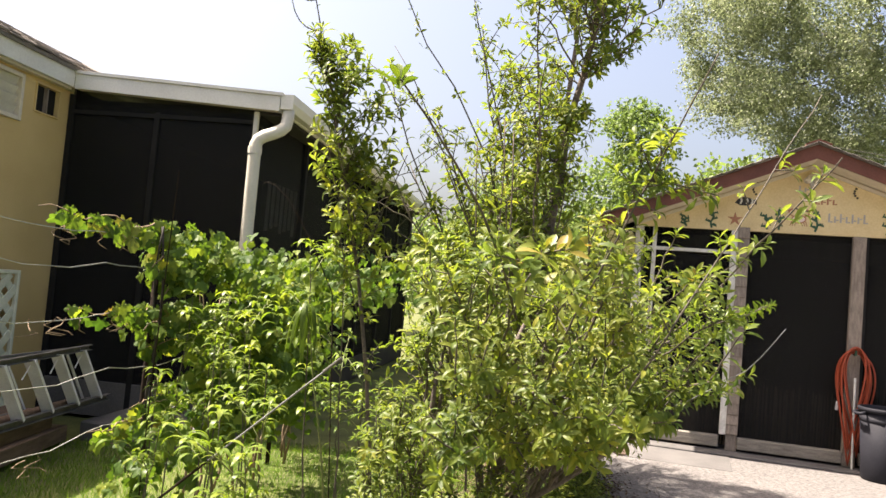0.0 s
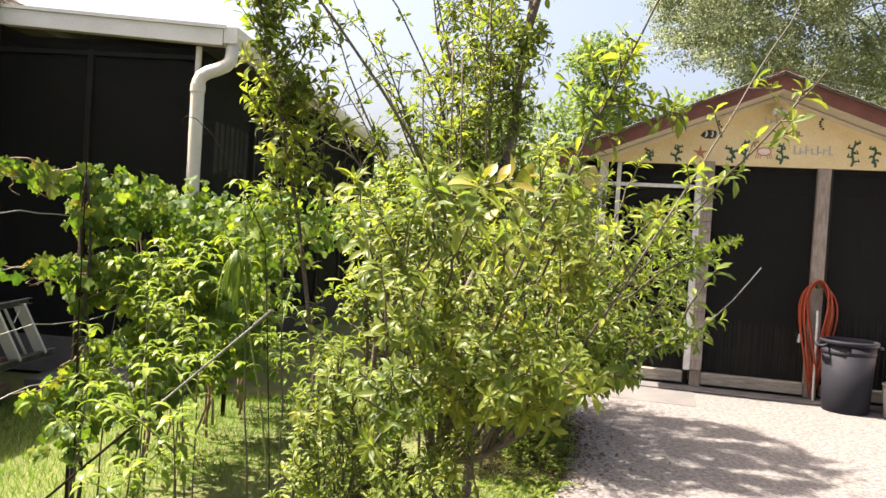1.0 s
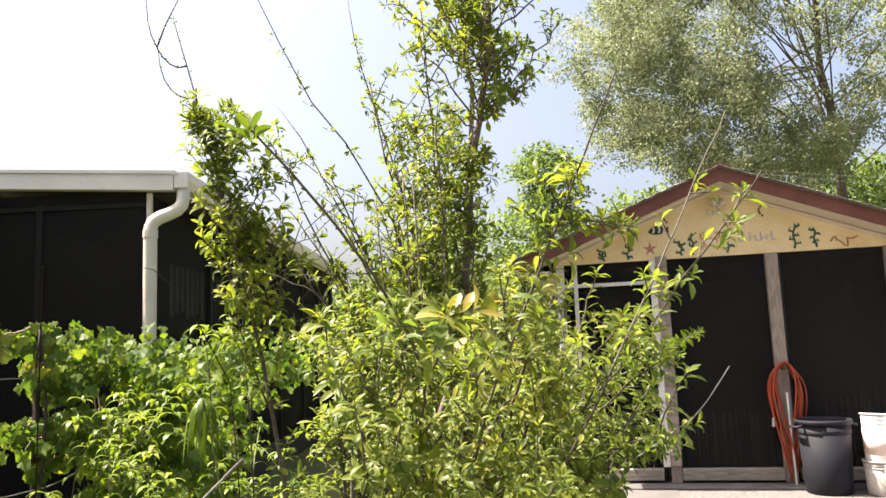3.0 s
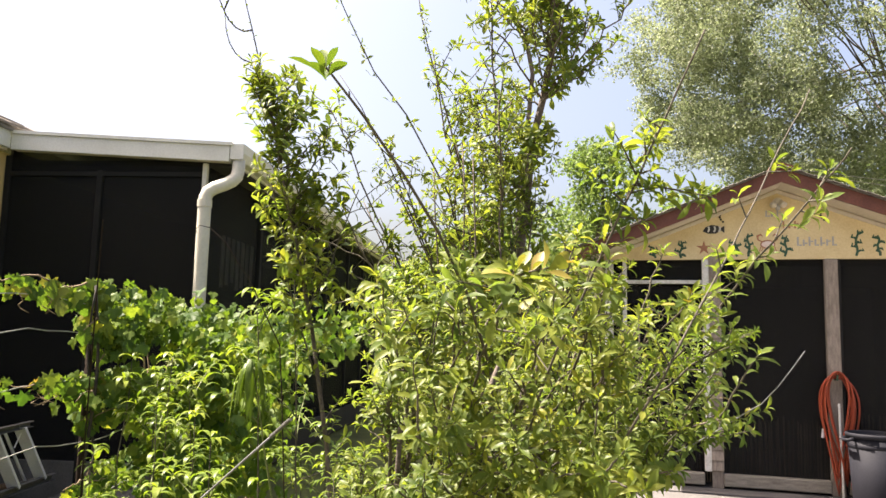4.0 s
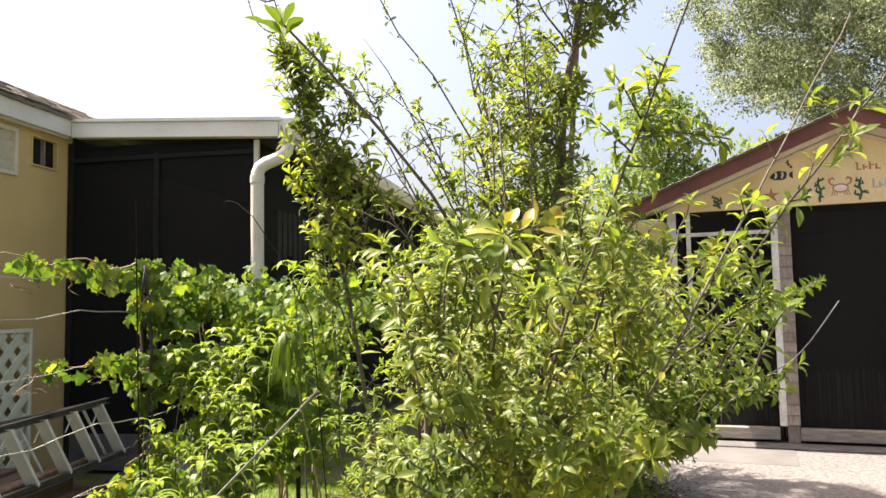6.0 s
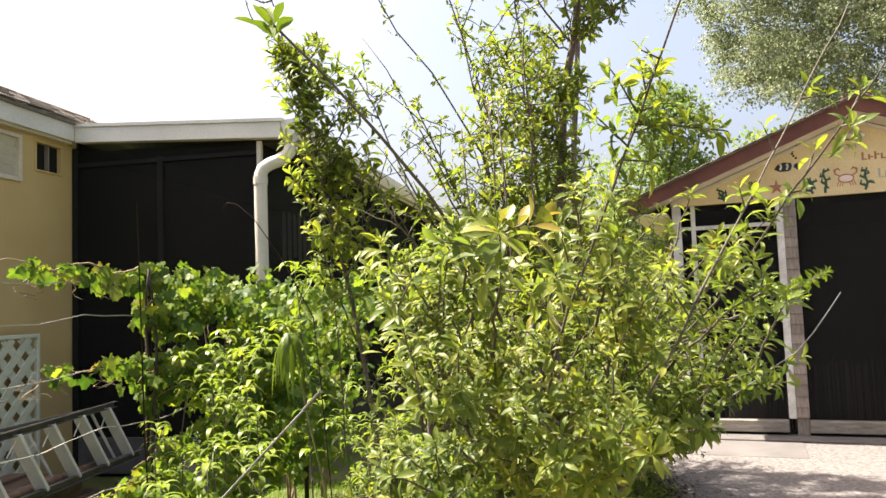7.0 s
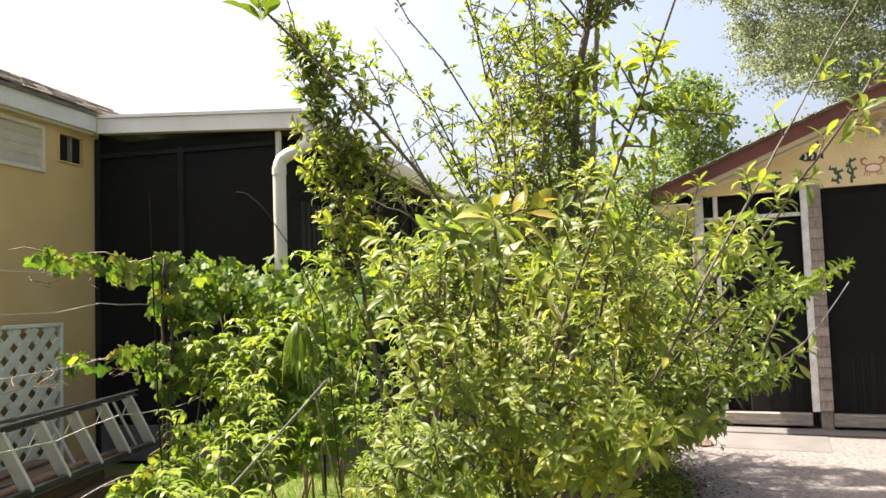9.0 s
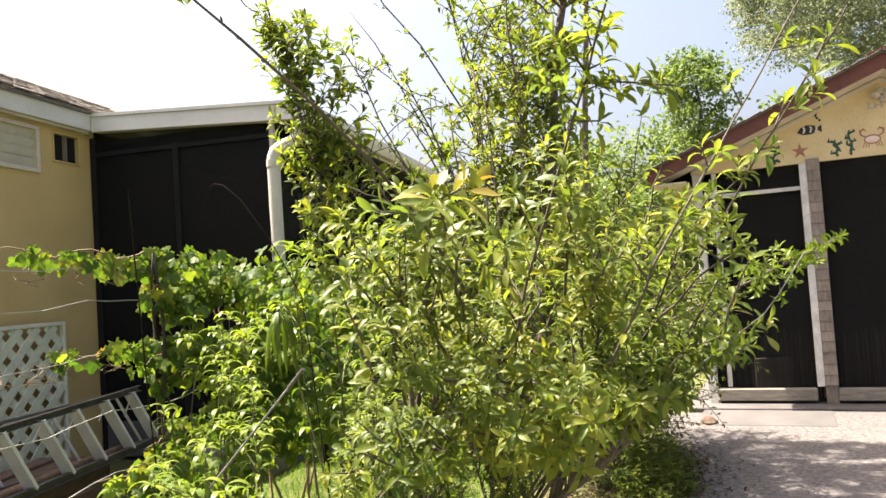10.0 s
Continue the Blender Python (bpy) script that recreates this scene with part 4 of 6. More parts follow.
# ---- things before the shed ----
hose = thing("hose", "coiled orange rubber hose hanging on the shed post", "hose", turn=TURN_SHED)
rr = random.Random(5)
part("hook", tube(bmesh.new(), [(1.02, -0.03, 1.06), (1.02, -0.12, 1.06), (1.02, -0.135, 1.10)], 0.010, 6), M["green_paint"], hose, "green steel hook")
for k in range(8):
    w = rnd(rr, 0.10, 0.19)
    bot = rnd(rr, 0.05, 0.22)
    off = rnd(rr, -0.03, 0.045)
    pts = []
    for i in range(45):
        a = 2 * math.pi * i / 44
        c = (1 + math.cos(a)) / 2
        z = bot + (1.075 + 0.008 * k - bot) * c ** 0.5
        pts.append((1.02 + off * (1 - c) * 1.4 + w * math.sin(a) * (0.55 + 0.45 * c ** 0.5) * 0.95, -0.06 - 0.012 * k + 0.01 * math.sin(3 * a), z))
    part("coil", tube(bmesh.new(), pts, 0.0085, 7), M["hose"], hose, smooth=True)
part("tail", tube(bmesh.new(), bow(rr, (1.08, -0.09, 0.5), (1.12, -0.12, 0.05), 0.0, 8, 0.02), 0.0105, 7), M["hose"], hose, smooth=True)
part("fitting", tube(bmesh.new(), [(0.90, -0.09, 0.62), (0.89, -0.09, 0.54)], 0.014, 8), M["metal"], hose, "metal hose end fitting")
pipe = thing("pipe_length", "thin pale pipe standing against the shed post", "pipe", turn=TURN_SHED)
part("pipe", tube(bmesh.new(), [(1.035, -0.135, 0.02), (1.025, -0.13, 0.85)], 0.0105, 9), M["old_white"], pipe)

can = thing("trash_can", "large dark grey plastic trash can beside the shed post", "trash can", at=(1.15, -0.62, 0.006))
part("body", lathe(bmesh.new(), [(0.0, 0.0), (0.180, 0.0), (0.188, 0.012), (0.219, 0.60), (0.213, 0.60), (0.182, 0.03), (0.0, 0.03)], 40), M["can"], can, smooth=True)
part("rim", lathe(bmesh.new(), [(0.217, 0.585), (0.233, 0.588), (0.236, 0.618), (0.228, 0.626), (0.214, 0.622), (0.213, 0.60)], 40), M["can"], can, smooth=True)
part("band", lathe(bmesh.new(), [(0.2125, 0.50), (0.218, 0.505), (0.2195, 0.53), (0.2145, 0.535)], 40), M["can"], can, smooth=True)
for s in (0, math.pi):
    c, d = math.cos(s + 0.1), math.sin(s + 0.1)
    part("handle", tube(bmesh.new(), [(0.225 * c - 0.06 * d, 0.225 * d + 0.06 * c, 0.58), (0.265 * c - 0.06 * d, 0.265 * d + 0.06 * c, 0.57), (0.275 * c, 0.275 * d, 0.565), (0.265 * c + 0.06 * d, 0.265 * d - 0.06 * c, 0.57), (0.225 * c + 0.06 * d, 0.225 * d - 0.06 * c, 0.58)], 0.014, 7), M["can"], can, smooth=True)


def bucket(at, height, r0, r1, mat, label, tilt=(0, 0, 0), band=None):
    b = thing("bucket", label, "bucket", "buckets by the shed", at=at)
    b.rotation_euler = [radians(q) for q in tilt]
    part("body", lathe(bmesh.new(), [(0, 0), (r0, 0), (r0 + 0.004, 0.006), (r1, height), (r1 - 0.006, height), (r0 - 0.003, 0.012), (0, 0.012)], 32), mat, b, smooth=True)
    part("rim", lathe(bmesh.new(), [(r1 - 0.002, height - 0.012), (r1 + 0.008, height - 0.010), (r1 + 0.008, height + 0.002), (r1 - 0.006, height + 0.002)], 32), mat, b, smooth=True)
    for f in (0.80, 0.88):
        rr_ = r0 + (r1 - r0) * f
        part("rib", lathe(bmesh.new(), [(rr_, height * f - 0.006), (rr_ + 0.004, height * f - 0.004), (rr_ + 0.004, height * f + 0.004), (rr_, height * f + 0.006)], 32), mat, b, smooth=True)
    if band:
        ra, rb = r0 + (r1 - r0) * 0.15 + 0.004, r0 + (r1 - r0) * 0.68 + 0.003
        part("label", lathe(bmesh.new(), [(ra, height * 0.15), (ra + 0.002, height * 0.15), (rb + 0.002, height * 0.68), (rb, height * 0.68)], 32), band, b, "faded printed band", smooth=True)
    hp = [((r1 + 0.012) * math.cos(a), (r1 + 0.012) * math.sin(a), height * 0.86 - 0.12 * math.sin((a - 3.4) / (math.pi - 0.5) * math.pi)) for a in [3.4 + (math.pi - 0.5) * i / 12 for i in range(13)]]
    part("bail_handle", tube(bmesh.new(), hp, 0.003, 5), M["wire"], b)
    return b


bucket((1.53, -0.80, 0.006), 0.285, 0.125, 0.145, M["bucket_grey"], "dusty grey plastic bucket standing under a white one")
bucket((1.54, -0.80, 0.275), 0.40, 0.126, 0.150, M["bucket"], "dirty white plastic bucket stacked tilted in another", (0, 5, 40), M["pink"])
bucket((1.90, -0.84, 0.006), 0.62, 0.150, 0.185, M["bucket"], "tall white tub with faded red and blue print", (0, 2, 0), M["pink"])

# ---- ladder and lumber by the house ----
ladder = thing("stepladder", "aluminium stepladder lying on its side by the house", "ladder")
up_a, up_b = Vector((-5.323, -2.302, 0.670)), Vector((-5.036, -4.625, 0.647))
lo_a, lo_b = Vector((-5.312, -2.003, 0.260)), Vector((-5.058, -4.395, 0.260))


def beam(bm, a, b, w, h, up=(0, 0, 1)):
    a, b = Vector(a), Vector(b)
    x = (b - a).normalized()
    y = Vector(up).cross(x).normalized()
    z = x.cross(y)
    mm = Matrix((x, y, z)).transposed().to_4x4()
    mm.translation = (a + b) / 2
    return box(bm, -(b - a).length / 2, (b - a).length / 2, -w / 2, w / 2, -h / 2, h / 2, bevel=min(w, h) * 0.12, m=mm)


def channel(a, b, w, h):
    """A U-shaped ladder rail: a web with two thin flanges."""
    bm = beam(bmesh.new(), a, b, 0.006, h)
    side = Vector((0, 0, 1)).cross((b - a).normalized()).normalized()
    for dz in (-1, 1):
        off = side * (w / 2) + Vector((0, 0, dz * (h / 2 - 0.002)))
        beam(bm, a + off, b + off, w, 0.004)
    return bm


part("side_rail", channel(up_a, up_b, 0.030, 0.040), M["dull_rail"], ladder)
part("side_rail", channel(lo_a, lo_b, 0.034, 0.048), M["dull_rail"], ladder)
for k in range(7):
    t = 0.065 + 0.149 * k
    a, b = up_a.lerp(up_b, t), lo_a.lerp(lo_b, t)
    tread = part("tread", beam(bmesh.new(), a.lerp(b, 0.03), b.lerp(a, 0.03), 0.080, 0.005, up=(0.12, -0.99, 0)), M["ladder"], ladder)
    for s_ in (-1, 1):
        off = Vector((0.039 * s_, 0.012, 0))
        part("lip", beam(bmesh.new(), a.lerp(b, 0.03) + off, b.lerp(a, 0.03) + off, 0.004, 0.024, up=(0.12, -0.99, 0)), M["ladder"], tread)
    part("brace", beam(bmesh.new(), a.lerp(b, 0.06) + Vector((0.0, 0.03, 0)), a.lerp(b, 0.36) + Vector((-0.02, -0.11, 0)), 0.010, 0.004), M["ladder"], ladder)
bk_a, bk_b = up_a + Vector((-0.06, 0.04, -0.01)), up_b + Vector((-0.42, 0.06, -0.02))
bl_a, bl_b = lo_a + Vector((-0.06, 0.04, -0.01)), lo_b + Vector((-0.42, 0.06, -0.01))
part("back_rail", beam(bmesh.new(), bk_a, bk_b, 0.022, 0.02), M["dull_rail"], ladder)
part("back_rail", beam(bmesh.new(), bl_a, bl_b, 0.03, 0.02), M["dull_rail"], ladder)
for k in range(4):
    t = 0.1 + 0.27 * k
    part("cross_bar", beam(bmesh.new(), bk_a.lerp(bk_b, t), bl_a.lerp(bl_b, t), 0.02, 0.012, up=(1, 0, 0.2)), M["ladder"], ladder)
part("brace", beam(bmesh.new(), up_a.lerp(up_b, 0.06), bk_a.lerp(bk_b, 0.12), 0.015, 0.015), M["ladder"], ladder)
rr = random.Random(17)
for k in range(8):
    layer, col = divmod(k, 4)
    x = -5.70 + 0.165 * col + rnd(rr, -0.02, 0.02) - 0.03 * layer
    z = 0.004 + 0.112 * layer
    ln = rnd(rr, 2.0, 2.3)
    pl = thing("plank", "old brown timber plank stacked beside the house", "plank", "lumber pile", at=(x, -3.62 + rnd(rr, -0.1, 0.1), z + 0.055), turn=97 + rnd(rr, -2, 2))
    part("board", cube(-ln / 2, ln / 2, -0.07, 0.07, -0.055, 0.055, bevel=0.006), M["lumber"], pl)
rusty = thing("rusty_pipe", "long rusty brown pipe lying on the lumber pile", "pipe")
part("tube", tube(bmesh.new(), [(-5.34, -2.42, 0.262), (-5.25, -3.5, 0.262), (-5.13, -4.72, 0.258)], 0.036, 12), M["lumber"], rusty, smooth=True)
stoop = thing("concrete_step", "pale grey concrete step at the porch base", "step")
part("slab", cube(-5.3, -4.30, -2.35, -1.66, -0.03, 0.12, bevel=0.012), M["concrete"], stoop)

# ---- fence ----
FX = -3.80
fence = thing("wire_fence", "rusty post and sagging wire fence carrying vines", "fence")


def post_at(y, h, dx=0.0, lean=0.0):
    bm = bmesh.new()
    tube(bm, [(FX + dx, y, -0.1), (FX + dx + lean * 0.5, y, h * 0.5), (FX + dx + lean, y, h)], [0.0155, 0.015, 0.014], 8)
    part("post", bm, M["rust"], fence, smooth=True)


for y, h in ((-4.30, 1.42), (-2.4, 1.45), (-7.6, 1.5)):
    post_at(y, h)
rr = random.Random(9)
for z0, z1 in ((1.47, 1.43), (1.29, 1.33), (1.09, 1.10), (0.57, 0.62), (0.84, 0.86)):
    pts = [Vector((FX + 0.01 * math.sin(i * 1.3), -7.6 + 5.2 * i / 40, z0 + (z1 - z0) * i / 40 + 0.012 * math.sin(i * 0.9) + rnd(rr, -0.006, 0.006))) for i in range(41)]
    part("wire", tube(bmesh.new(), pts, 0.002, 5), M["wire"], fence)
cane = thing("garden_stake", "thin brown stake standing in the vines", "stake")
part("rod", tube(bmesh.new(), [(-3.74, -4.36, 0.0), (-3.52, -4.78, 0.85), (-3.31, -5.15, 1.685)], [0.0034, 0.003, 0.0022], 6), M["rust"], cane)
pole = thing("leaning_pole", "thin grey pole leaning into the bush from the grass", "pole")
low, high = Vector((-3.90, -4.68, -0.02)), Vector((-2.53, -5.575, 1.107))
part("shaft", tube(bmesh.new(), [low.lerp(high, t) for t in (0.0, 0.5, 0.9, 0.98)], [0.0034, 0.0034, 0.0032, 0.0028], 8), M["stick"], pole, smooth=True)
part("dark_grip", tube(bmesh.new(), [low.lerp(high, 0.01), low.lerp(high, 0.4), low.lerp(high, 0.62)], 0.0048, 8), M["rust"], pole)
part("joint_cap", tube(bmesh.new(), [low.lerp(high, 0.955), low.lerp(high, 1.0)], 0.0050, 8), M["dull_rail"], pole)
whip = thing("vine_whip", "thin curling brown whip rising beside the vines", "twig")
part("stem", tube(bmesh.new(), [(-2.60, -5.18, 0.0), (-2.62, -5.22, 0.6), (-2.65, -5.25, 1.13), (-2.665, -5.25, 1.29), (-2.76, -5.25, 1.47), (-2.85, -5.25, 1.60), (-2.905, -5.25, 1.648), (-2.938, -5.25, 1.655), (-2.950, -5.25, 1.643), (-2.946, -5.25, 1.630)], [0.0022, 0.0021, 0.002, 0.0019, 0.0018, 0.0016, 0.0014, 0.0012, 0.0011, 0.0009], 5), M["rust"], whip, smooth=True)
stone = thing("stone", "small dark brown stone at the edge of the apron", "stone", at=(-1.12, -0.72, 0.02))
bm = bmesh.new()
bmesh.ops.create_icosphere(bm, subdivisions=2, radius=0.07)
for v in bm.verts:
    v.co *= 1 + 0.35 * noise.noise(v.co * 14)
    v.co.z *= 0.75
part("rock", bm, M["lumber"], stone)


# ---- the front plum bush ----
def reach_x(z):
    """How far the foliage of the front bush leans out over the driveway at a height."""
    knots = ((0.60, -2.20), (0.78, -2.03), (0.92, -1.84), (1.02, -1.68), (1.12, -1.54), (1.22, -1.45), (1.36, -1.42), (1.6, -1.46))
    for (za, xa), (zb, xb) in zip(knots, knots[1:]):
        if z <= zb:
            return xa + (xb - xa) * max(0.0, (z - za) / (zb - za))
    return knots[-1][1]


def plum_bush():
    rng = random.Random(101)
    bush = thing("plum_bush", "dense bushy plum shrub with glossy light green leaves", "shrub")
    lv, yl, bl, tw = Leaves(), Leaves(), Leaves(), bmesh.new()
    base = Vector((-2.66, -4.85, 0.0))
    fork = Vector((-2.10, -5.30, 0.66))
    trunk = [base, Vector((-2.60, -4.97, 0.20)), Vector((-2.48, -5.12, 0.38)), Vector((-2.32, -5.24, 0.53)), Vector((-2.20, -5.28, 0.59)), fork]
    limb_part(bush, trunk, 0.026, 0.017, M["bark"], "trunk", 9)
    arms = [[fork, Vector((-1.97, -5.42, 0.71)), Vector((-1.86, -5.44, 0.79)), Vector((-1.74, -5.46, 0.89)), Vector((-1.62, -5.50, 1.03))],
            [fork, Vector((-2.06, -5.40, 0.78)), Vector((-2.02, -5.56, 0.92)), Vector((-1.96, -5.68, 1.04)), Vector((-1.90, -5.80, 1.18))],
            [trunk[3], Vector((-2.30, -5.40, 0.70)), Vector((-2.26, -5.52, 0.88)), Vector((-2.24, -5.62, 1.10))],
            [fork, Vector((-2.12, -5.34, 0.85)), Vector((-2.08, -5.36, 1.05)), Vector((-2.00, -5.36, 1.26))]]
    for arm in arms:
        limb_part(bush, arm, 0.014, 0.006, M["bark"], "limb", 8)

    def floor_z(p):
        """The underside of the foliage."""
        return 0.66 + 0.24 * max(0.0, -5.4 - p.y) + 0.36 * max(0.0, p.x + 2.2)

    def spurs(pts, t0, count, length, size, n_tip, mass):
        """Short leafy shoots along a limb, each with a whorl at its end."""
        for j in range(count):
            p, tan = along(pts, t0 + (0.99 - t0) * (j + rng.random()) / count)
            d = (tan * 0.75 + rvec(rng) * 0.75 + Vector((0, -0.12, 0.5)) + (p - mass) * 0.55).normalized()
            q = p + d * rnd(rng, *length)
            if q.z > 0.92 and q.x < -2.36 - 0.29 * (q.y + 5.7):
                continue
            if q.x > reach_x(q.z) + 0.03 or noise.noise(q * 5.5 + Vector((7, 3, 1))) < -0.13:
                continue
            sh = bow(rng, p, q, rnd(rng, -0.01, 0.025), 5, 0.006)
            tube(tw, sh, [0.0026, 0.0024, 0.0021, 0.0018, 0.0015, 0.0011], 4, cap=False)
            leafy(rng, lv, sh, 0.15, 0.0125, size * rnd(rng, 0.85, 1.1), n_tip)

    C = Vector((-1.97, -5.60, 1.08))
    RX, RY, RZ_ = 0.54, 0.66, 0.43
    k = made = 0
    while made < 50:
        k += 1
        a = 2 * math.pi * (k * 0.618 + 0.1 * rng.random())
        el = rnd(rng, -0.75, 1.1)
        r = rnd(rng, 0.80, 1.02)
        tip = C + Vector((RX * math.cos(a) * math.cos(el) * r, RY * math.sin(a) * math.cos(el) * r, RZ_ * math.sin(el) * r))
        tip.z = max(tip.z, floor_z(tip) + 0.12 * rng.random())
        tip.x = min(tip.x, reach_x(tip.z) - 0.02)
        if tip.x < -2.30 - 0.29 * (tip.y + 5.7) and tip.z > 0.9 or tip.z > 1.30 and tip.y > -5.3 and rng.random() < 0.5:
            continue
        made += 1
        arm = arms[0] if tip.x > -1.82 else arms[2] if tip.x < -2.15 else arms[1] if tip.y < -5.5 else arms[3]
        st = along(arm, rnd(rng, 0.05, 0.7))[0]
        pts = bow(rng, st, tip, 0.05 + 0.10 * rng.random(), 9, 0.022)
        limb_part(bush, pts, rnd(rng, 0.0042, 0.0065), 0.0018, M["bark"] if made % 3 else M["twig"], "limb", 6)
        leafy(rng, lv, pts, 0.5, 0.013, 0.041, 9)
        spurs(pts, 0.30, 21, (0.05, 0.19), 0.040, 8, C)
    # inner shoots that close the depth of the crown
    for k in range(16):
        v = rvec(rng) * rnd(rng, 0.25, 0.72)
        tip = C + Vector((RX * v.x, RY * v.y, RZ_ * v.z))
        tip.z = max(tip.z, floor_z(tip) + 0.05)
        pts = bow(rng, along(arms[k % 4], rnd(rng, 0.1, 0.8))[0], tip, 0.05, 6, 0.02)
        limb_part(bush, pts, 0.004, 0.002, M["twig"], "limb", 5)
        spurs(pts, 0.3, 10, (0.05, 0.14), 0.038, 7, C)
    # upright shoots round the foot
    for k in range(32):
        if k < 21:
            foot = Vector((rnd(rng, -2.47, -2.22), rnd(rng, -5.62, -5.22), 0.45))
            tip = foot + Vector((rnd(rng, -0.06, 0.06), rnd(rng, -0.12, 0.02), rnd(rng, 0.22, 0.58)))
        else:
            foot = Vector((rnd(rng, -2.26, -1.86), rnd(rng, -5.7, -5.3), 0.52))
            tip = foot + Vector((rnd(rng, -0.08, 0.10), rnd(rng, -0.20, 0.02), rnd(rng, 0.16, 0.34)))
            tip.x = min(tip.x, reach_x(tip.z))
        st = along(trunk, rnd(rng, 0.45, 0.98))[0]
        pts = bow(rng, st, foot, -0.03, 4, 0.01)[:-1] + bow(rng, foot, tip, 0.0, 6, 0.012)
        limb_part(bush, pts, 0.0045, 0.0016, M["twig"], "limb", 5)
        leafy(rng, lv, pts, 0.40, 0.011, 0.038, 8)
        spurs(pts, 0.45, 9, (0.04, 0.11), 0.038, 7, Vector((foot.x, foot.y, 0.5)))
    # leafy growth low on the limbs
    for arm in arms[:2] + [trunk[2:]]:
        spurs(arm, 0.12, 18, (0.04, 0.12), 0.037, 7, Vector((-2.1, -5.3, 0.8)))
    # forward shoots along the top with larger leaves
    for a, b, size in (
            ((-2.05, -5.85, 1.22), (-1.97, -6.36, 1.425), 0.064), ((-2.10, -5.80, 1.25), (-2.06, -6.20, 1.43), 0.060), ((-2.20, -5.72, 1.18), (-2.24, -6.02, 1.44), 0.058),
            ((-1.85, -5.80, 1.20), (-1.80, -6.15, 1.42), 0.058), ((-1.75, -5.70, 1.20), (-1.62, -5.98, 1.40), 0.056), ((-1.95, -5.80, 1.18), (-1.90, -6.22, 1.36), 0.056),
            ((-2.18, -5.80, 1.15), (-2.20, -6.12, 1.33), 0.054), ((-1.70, -5.72, 1.15), (-1.52, -5.92, 1.33), 0.052)):
        pts = bow(rng, a, b, 0.03, 8, 0.012)
        limb_part(bush, pts, 0.0034, 0.0016, M["twig"], "shoot", 6)
        leafy(rng, lv, pts, 0.35, 0.017, min(0.049, size * 0.85), 7, 62)
        sprig(rng, lv, pts[-1], (0.1, -0.25, 0.8), 7, size, 1.1)
        for j in range(4):
            p, tan = along(pts, rnd(rng, 0.45, 0.95))
            d = (tan * 0.4 + rvec(rng) * 0.8 + Vector((0, 0, 0.5))).normalized()
            q = p + d * rnd(rng, 0.03, 0.08)
            tube(tw, [p, p.lerp(q, 0.5), q], [0.002, 0.0018, 0.0012], 4, cap=False)
            sprig(rng, lv, q, d + Vector((0, -0.1, 0.4)), 6, size * 0.85)
    # broad upright whorls beside the sapling
    for a, b in (((-2.24, -5.40, 1.05), (-2.36, -5.50, 1.42)), ((-2.22, -5.45, 1.10), (-2.29, -5.62, 1.36))):
        pts = bow(rng, a, b, 0.02, 7, 0.008)
        limb_part(bush, pts, 0.0034, 0.0016, M["twig"], "shoot", 6)
        sprig(rng, lv, pts[-1], (0.0, -0.2, 0.9), 9, 0.068, 1.0)
        sprig(rng, lv, along(pts, 0.8)[0], (-0.5, -0.3, 0.6), 5, 0.055)
    # the long bare shoot with one open whorl of broad leaves
    way = [Vector(p) for p in ((-2.02, -5.95, 1.28), (-2.055, -6.10, 1.402), (-2.10, -6.24, 1.500), (-2.145, -6.36, 1.572), (-2.195, -6.47, 1.640), (-2.233, -6.535, 1.684))]
    limb_part(bush, way, 0.0036, 0.0016, M["twig"], "shoot", 6)
    for t in [0.1 + 0.07 * i for i in range(12)]:
        p, tan = along(way, t)
        out = Matrix.Rotation(t * 33, 3, tan) @ tan.orthogonal().normalized()
        tube(tw, [p, p + out * 0.004 + tan * 0.003, p + out * 0.006 + tan * 0.006], [0.002, 0.0018, 0.001], 4, cap=False)
    for t in (0.12, 0.2, 0.28):
        p, tan = along(way, t)
        sprig(rng, lv, p, tan + rvec(rng) * 0.7, 4, 0.034)
    sprig(rng, bl, way[-1], (-0.05, -0.10, 0.9), 9, 0.056, 0.95)
    # near shoots with large leaves in open tufts
    for way, tufts, size in (
            (((-1.95, -5.95, 1.10), (-1.89, -6.06, 1.30), (-1.80, -6.15, 1.50), (-1.72, -6.25, 1.70), (-1.665, -6.31, 1.83)),
             ((0.20, 5), (0.30, 5), (0.38, 6), (0.47, 6), (0.52, 7), (0.55, 8), (0.58, 8), (0.60, 8), (0.62, 8), (0.64, 8), (0.67, 7), (0.70, 6), (0.73, 5)), 0.043),
            (((-1.76, -6.05, 1.14), (-1.68, -6.12, 1.30), (-1.55, -6.01, 1.50), (-1.42, -5.86, 1.70), (-1.27, -5.70, 1.93)),
             ((0.22, 7), (0.28, 8), (0.34, 7), (0.40, 7), (0.46, 6), (0.52, 6), (0.60, 4), (0.74, 6), (0.78, 6)), 0.041),
            (((-1.72, -5.60, 1.15), (-1.58, -5.70, 1.30), (-1.47, -5.93, 1.50), (-1.405, -6.06, 1.61), (-1.365, -6.13, 1.68)),
             ((0.20, 7), (0.26, 8), (0.32, 8), (0.38, 7), (0.44, 7), (0.50, 6), (0.57, 6), (0.68, 7), (0.72, 8), (0.78, 8)), 0.046)):
        pts = [Vector(way[0])]
        for a, b in zip(way, way[1:]):
            pts += [Vector(a).lerp(Vector(b), k / 4) + rvec(rng) * 0.003 for k in (1, 2, 3, 4)]
        limb_part(bush, pts, 0.0028, 0.0015, M["twig"], "shoot", 6)
